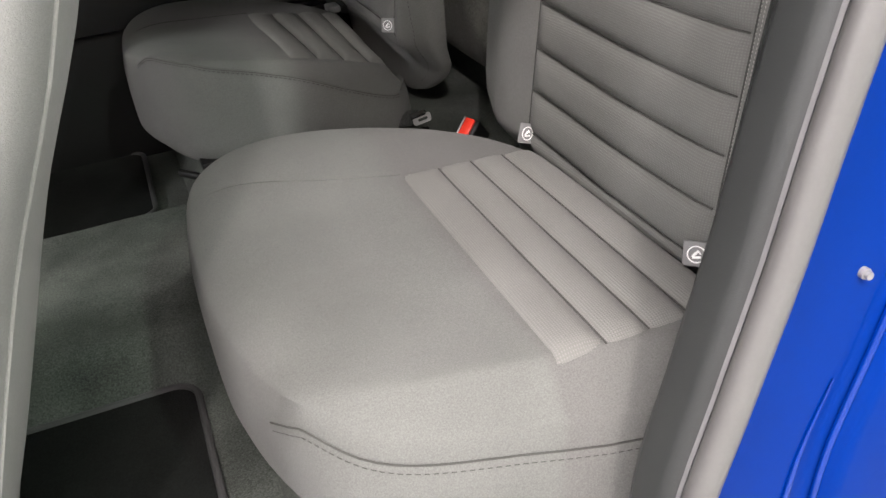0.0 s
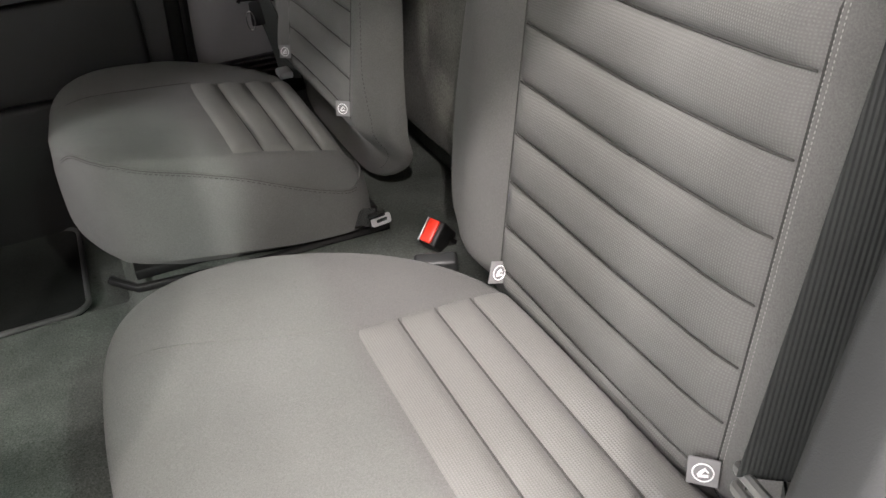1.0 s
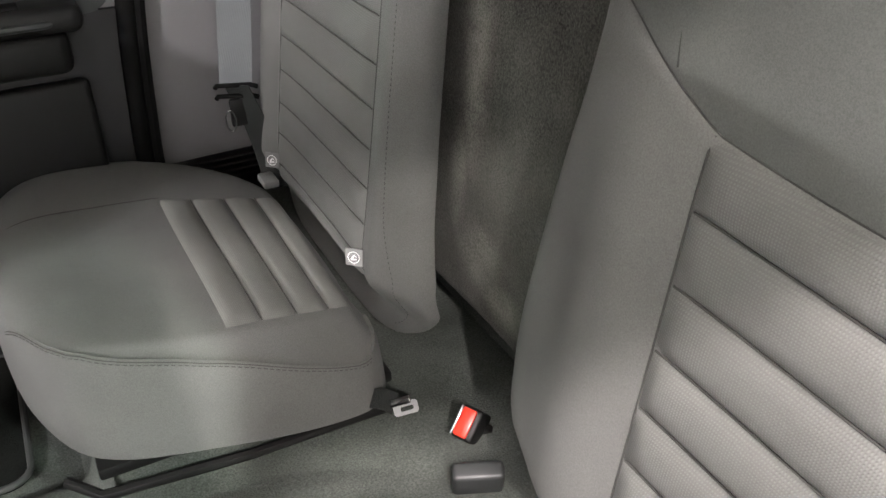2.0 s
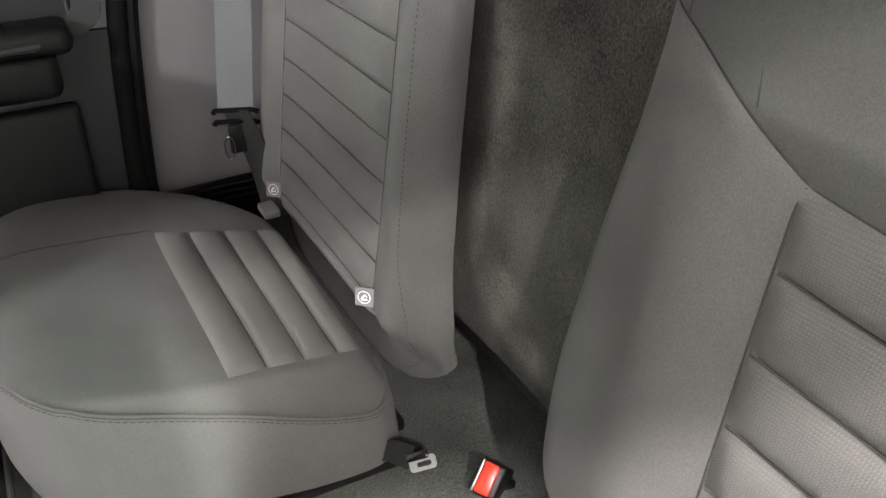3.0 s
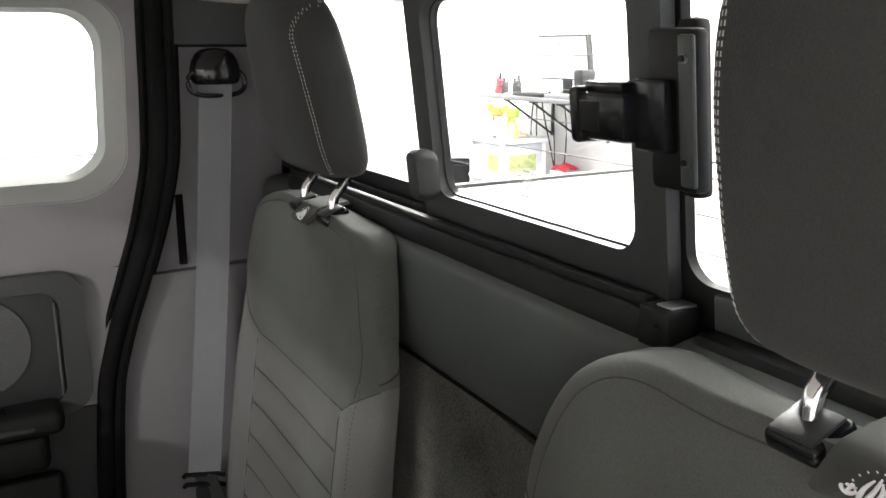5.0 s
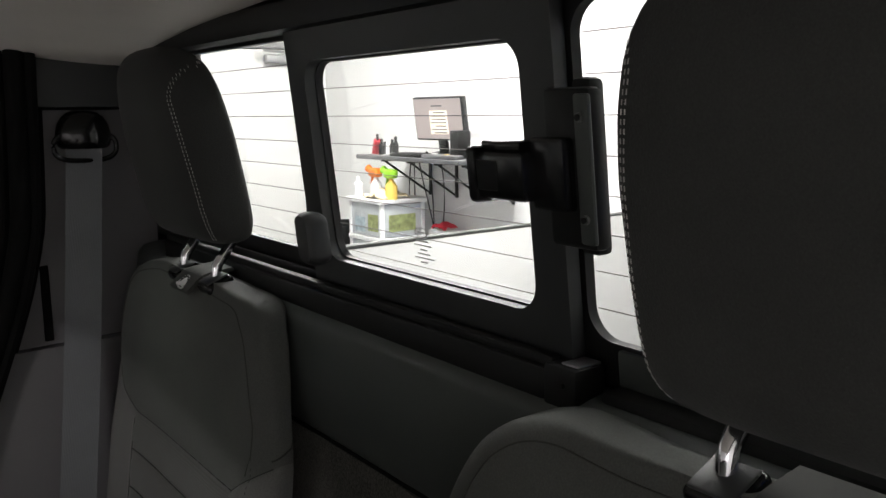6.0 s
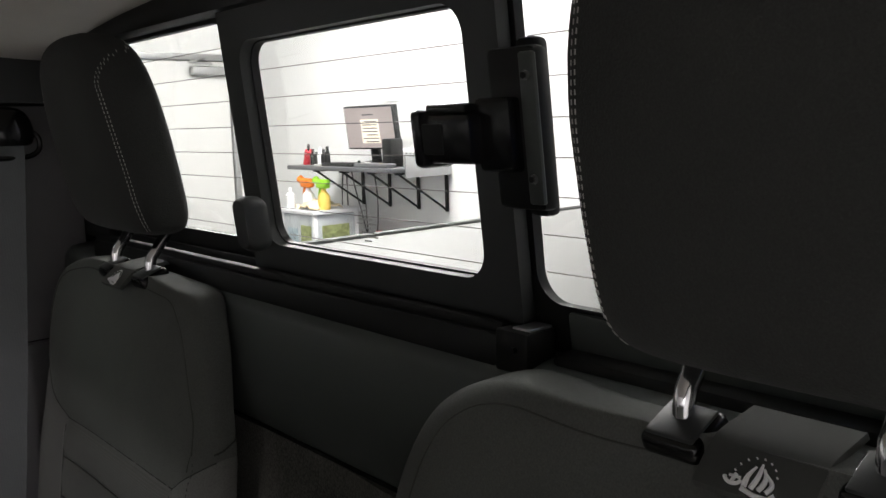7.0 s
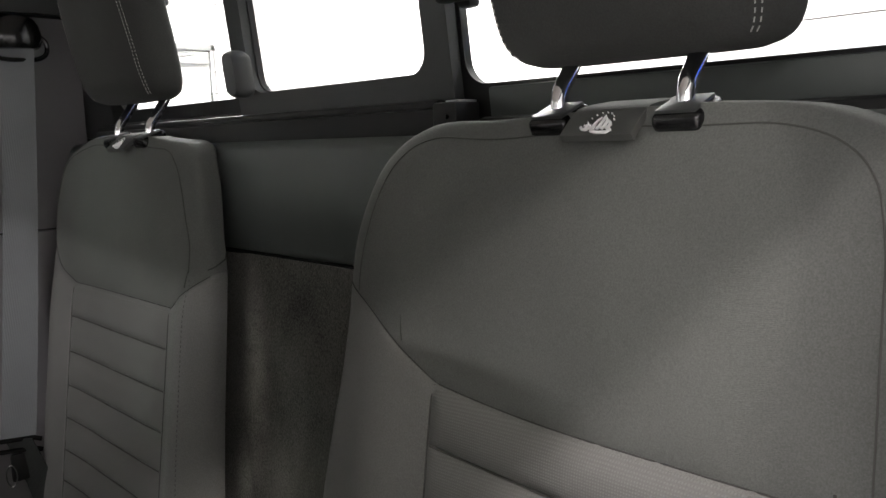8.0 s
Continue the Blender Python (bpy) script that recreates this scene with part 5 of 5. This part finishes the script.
speaker = thing("speaker", (2.70, 3.68, 0.868), "small black desk speaker on the shelf", "speaker")
part("cabinet", box(2.66, 2.74, 3.65, 3.72, 0.868, 1.005, 0.008), BLACK, speaker)
laptop = thing("laptop", (2.68, 3.70, 0.868), "closed dark laptop lying on the shelf", "laptop")
part("body", box(2.59, 2.655, 3.60, 3.86, 0.868, 0.888, 0.004), SHELF, laptop)
keyboard = thing("keyboard", (2.65, 4.02, 0.868), "black keyboard lying on the shelf", "keyboard")
part("keys", join(box(2.60, 2.70, 3.90, 4.16, 0.868, 0.882, 0.004), *[box(2.605 + 0.018 * i, 2.618 + 0.018 * i, 3.91 + 0.02 * j, 3.925 + 0.02 * j, 0.881, 0.886, 0.001, 1) for i in range(5) for j in range(12)]), BLACK, keyboard)
organiser = thing("paper_tray", (2.87, 3.62, 0.868), "white perforated paper tray on the shelf", "tray")
part("body", box(2.80, 2.93, 3.56, 3.77, 0.868, 0.95, 0.004), WHITE_PLASTIC, organiser)
part("holes", join(*[box(2.797, 2.7995, 3.575 + 0.03 * i, 3.588 + 0.03 * i, 0.885 + 0.02 * j, 0.893 + 0.02 * j, 0) for i in range(6) for j in range(3)]), WIRE, organiser)
note = thing("paper_note", (2.94, 3.72, 1.0), "white paper sheet taped to the wall", "paper")
part("sheet", box(WX - 0.004, WX - 0.001, 3.60, 3.77, 0.96, 1.10, 0), WHITE_PLASTIC, note)
note2 = thing("paper_note", (2.94, 4.05, 1.22), "white paper strip taped to the wall", "paper")
part("sheet", box(WX - 0.004, WX - 0.001, 3.92, 4.08, 1.195, 1.235, 0), WHITE_PLASTIC, note2)
for k, (y, h, mat, word) in enumerate(((4.19, 0.10, BLACK, "black"), (4.225, 0.085, BLACK, "black"), (4.26, 0.095, WHITE_PLASTIC, "white"), (4.295, 0.07, BLACK, "black"), (4.33, 0.085, BLACK, "black"))):
    bottle = thing("bottle", (2.66, y, 0.868), f"small {word} bottle standing on the shelf", "bottle", "shelf bottles")
    part("body", tube([(2.66, y, 0.868), (2.66, y, 0.868 + 0.6 * h), (2.66, y, 0.868 + 0.75 * h), (2.66, y, 0.868 + h)], [0.015, 0.015, 0.008, 0.008], 12), mat, bottle)
sprayer = thing("spray_bottle", (2.66, 4.37, 0.868), "red spray can leaning on the shelf", "spray can")
part("body", tube([(2.67, 4.41, 0.872), (2.66, 4.37, 0.945)], 0.020, 12), REDCLOTH, sprayer)
part("nozzle", tube([(2.66, 4.37, 0.945), (2.657, 4.365, 0.978)], 0.007, 8), BLACK, sprayer)

drawers = thing("drawer_tower", (2.66, 4.29, GROUND), "white plastic drawer tower with clear drawers", "drawers")
part("shell", join(*[box(x, x + 0.022, y, y + 0.022, GROUND, 0.622, 0.003) for x in (2.52, 2.778) for y in (4.13, 4.438)], box(2.51, 2.81, 4.12, 4.47, 0.618, 0.642, 0.005), *[box(2.515, 2.805, 4.125, 4.465, z, z + 0.022, 0.004) for z in (0.01, 0.215, 0.415)]), WHITE_PLASTIC, drawers)
for z0, z1 in ((GROUND + 0.03, -0.01), (0.035, 0.21), (0.24, 0.41), (0.44, 0.614)):
    d = part("drawer", box(2.526, 2.795, 4.136, 4.456, z0, z1, 0.006), CLEAR, drawers, "clear drawer with coloured contents")
    part("contents", join(box(2.5235, 2.5255, 4.17, 4.27, z0 + 0.03, z0 + 0.12, 0), box(2.57, 2.74, 4.1335, 4.1355, z0 + 0.03, z0 + 0.12, 0)), CONTENT_A, d)
    part("contents", box(2.5235, 2.5255, 4.30, 4.40, z0 + 0.02, z0 + 0.10, 0), CONTENT_B, d)
cloth = thing("cloth", (2.64, 4.24, 0.642), "crumpled cream cloth lying on the drawers", "cloth")
pts = []
for i in range(14):
    pts.append([(2.53 + 0.014 * i, 4.14 + 0.014 * j, 0.655 + 0.04 * max(0.0, 1 - math.hypot(i - 6.5, j - 6.5) / 8) + 0.022 * noise.noise((i * 0.5, j * 0.5, 1.0))) for j in range(14)])
part("fabric", slab(np.array(pts), (0, 0, -0.006)), CREAM, cloth)


def bottle_sprayer(y, mat, label):
    sp = thing("trigger_sprayer", (2.60, y, 0.642), label, "spray bottle", "spray bottles")
    part("bottle", tube([(2.60, y, 0.642), (2.60, y, 0.712), (2.60, y, 0.738), (2.60, y, 0.752)], [0.032, 0.032, 0.014, 0.012], 14), WHITE_PLASTIC if mat is ORANGE else YELLOW, sp)
    part("head", join(box(2.578, 2.622, y - 0.04, y + 0.05, 0.752, 0.800, 0.013, 3), tube([(2.60, y + 0.045, 0.785), (2.60, y + 0.075, 0.795)], [0.016, 0.022], 10), tube([(2.60, y + 0.03, 0.755), (2.60, y + 0.045, 0.710)], 0.008, 8)), mat, sp, "bright trigger head")


bottle_sprayer(4.30, ORANGE, "white bottle with orange trigger head on the drawers")
bottle_sprayer(4.09 + 0.06, GREEN, "yellow bottle with lime green trigger head on the drawers")
jar = thing("bottle", (2.56, 4.42, 0.642), "white pump bottle standing on the drawers", "bottle", "drawer bottles")
part("body", tube([(2.56, 4.42, 0.642), (2.56, 4.42, 0.71), (2.56, 4.42, 0.725), (2.56, 4.42, 0.75)], [0.026, 0.026, 0.011, 0.011], 12), WHITE_PLASTIC, jar)
binb = thing("waste_bin", (2.6, 4.72, GROUND), "black plastic waste bin on the floor", "bin")
part("shell", loft([[(2.62 + r * math.cos(a), 4.72 + r * math.sin(a), z) for a in np.linspace(0, 2 * math.pi, 24, endpoint=False)] for r, z in ((0.13, GROUND), (0.16, 0.46), (0.168, 0.46), (0.168, 0.44), (0.15, 0.44), (0.12, GROUND + 0.02))]), BLACK, binb)
rag = thing("cloth", (2.85, 4.05, 0.30), "red cloth lying on a low cabinet by the drawers", "cloth")
pts = [[(2.82 + 0.012 * i, 3.99 + 0.014 * j, 0.475 + 0.04 * max(0.0, 1 - math.hypot(i - 4, j - 4) / 6) + 0.02 * noise.noise((i * 0.6, j * 0.6, 4.0))) for j in range(9)] for i in range(9)]
part("fabric", slab(np.array(pts), (0, 0, -0.006)), REDCLOTH, rag)
cabinet = thing("low_cabinet", (2.88, 4.05, GROUND), "plain white low cabinet against the wall", "cabinet")
part("body", box(2.815, 2.945, 3.92, 4.115, GROUND, 0.468, 0.006), WHITE_PLASTIC, cabinet)
for k in range(5):
    c = thing("cable", (2.90, 4.3 - 0.06 * k, 0.82), "thin black cable hanging under the shelf", "cable", "shelf cables")
    y0 = 4.34 - 0.06 * k
    part("strand", tube([(2.86, y0 + 0.03 * math.sin(4 * f + k), 0.835 - 0.95 * f) if k % 2 else (2.86, y0 - 0.10 * f + 0.05 * math.sin(5 * f + k), 0.835 - 0.85 * f) for f in np.linspace(0, 1, 14)], 0.004, 5), CABLE, c)
# unidentified shelf clutter, added as small handled shapes
for k, (x, y, turn, long, mat, word) in enumerate(((2.70, 3.84, 20, 0.05, YELLOW, "yellow"), (2.66, 3.91, -35, 0.06, BLACK, "black"), (2.72, 3.97, 60, 0.045, WHITE_PLASTIC, "white"), (2.73, 4.06, 10, 0.055, BLACK, "black"), (2.62, 4.19, 80, 0.04, GREY_METAL, "grey"))):
    tool = thing("shelf_clutter", (x, y, 0.886), f"small {word} piece of clutter lying on the shelf", "tool", "shelf tools")
    m = pose(x, y, 0.893 if 3.88 < y < 4.18 and x < 2.70 else 0.876, 0, 0, turn)
    part("grip", moved(tube([(0, -long, 0), (0, -0.6 * long, 0), (0, 0, 0)], [0.007, 0.009, 0.006], 8), m), mat, tool)
    part("shaft", moved(tube([(0, 0, 0), (0, long, 0)], [0.004, 0.003], 6), m), GREY_METAL, tool)
for z in (0.553, 0.960, 1.366):
    joint = part("trim_wall_joint", box(-2.2, 1.60, 5.444, 5.452, z - 0.006, z + 0.006, 0.002), GREY_METAL)
    tagged(joint, "thin grey panel joint along the garage wall", "panel joint", kind="structure")
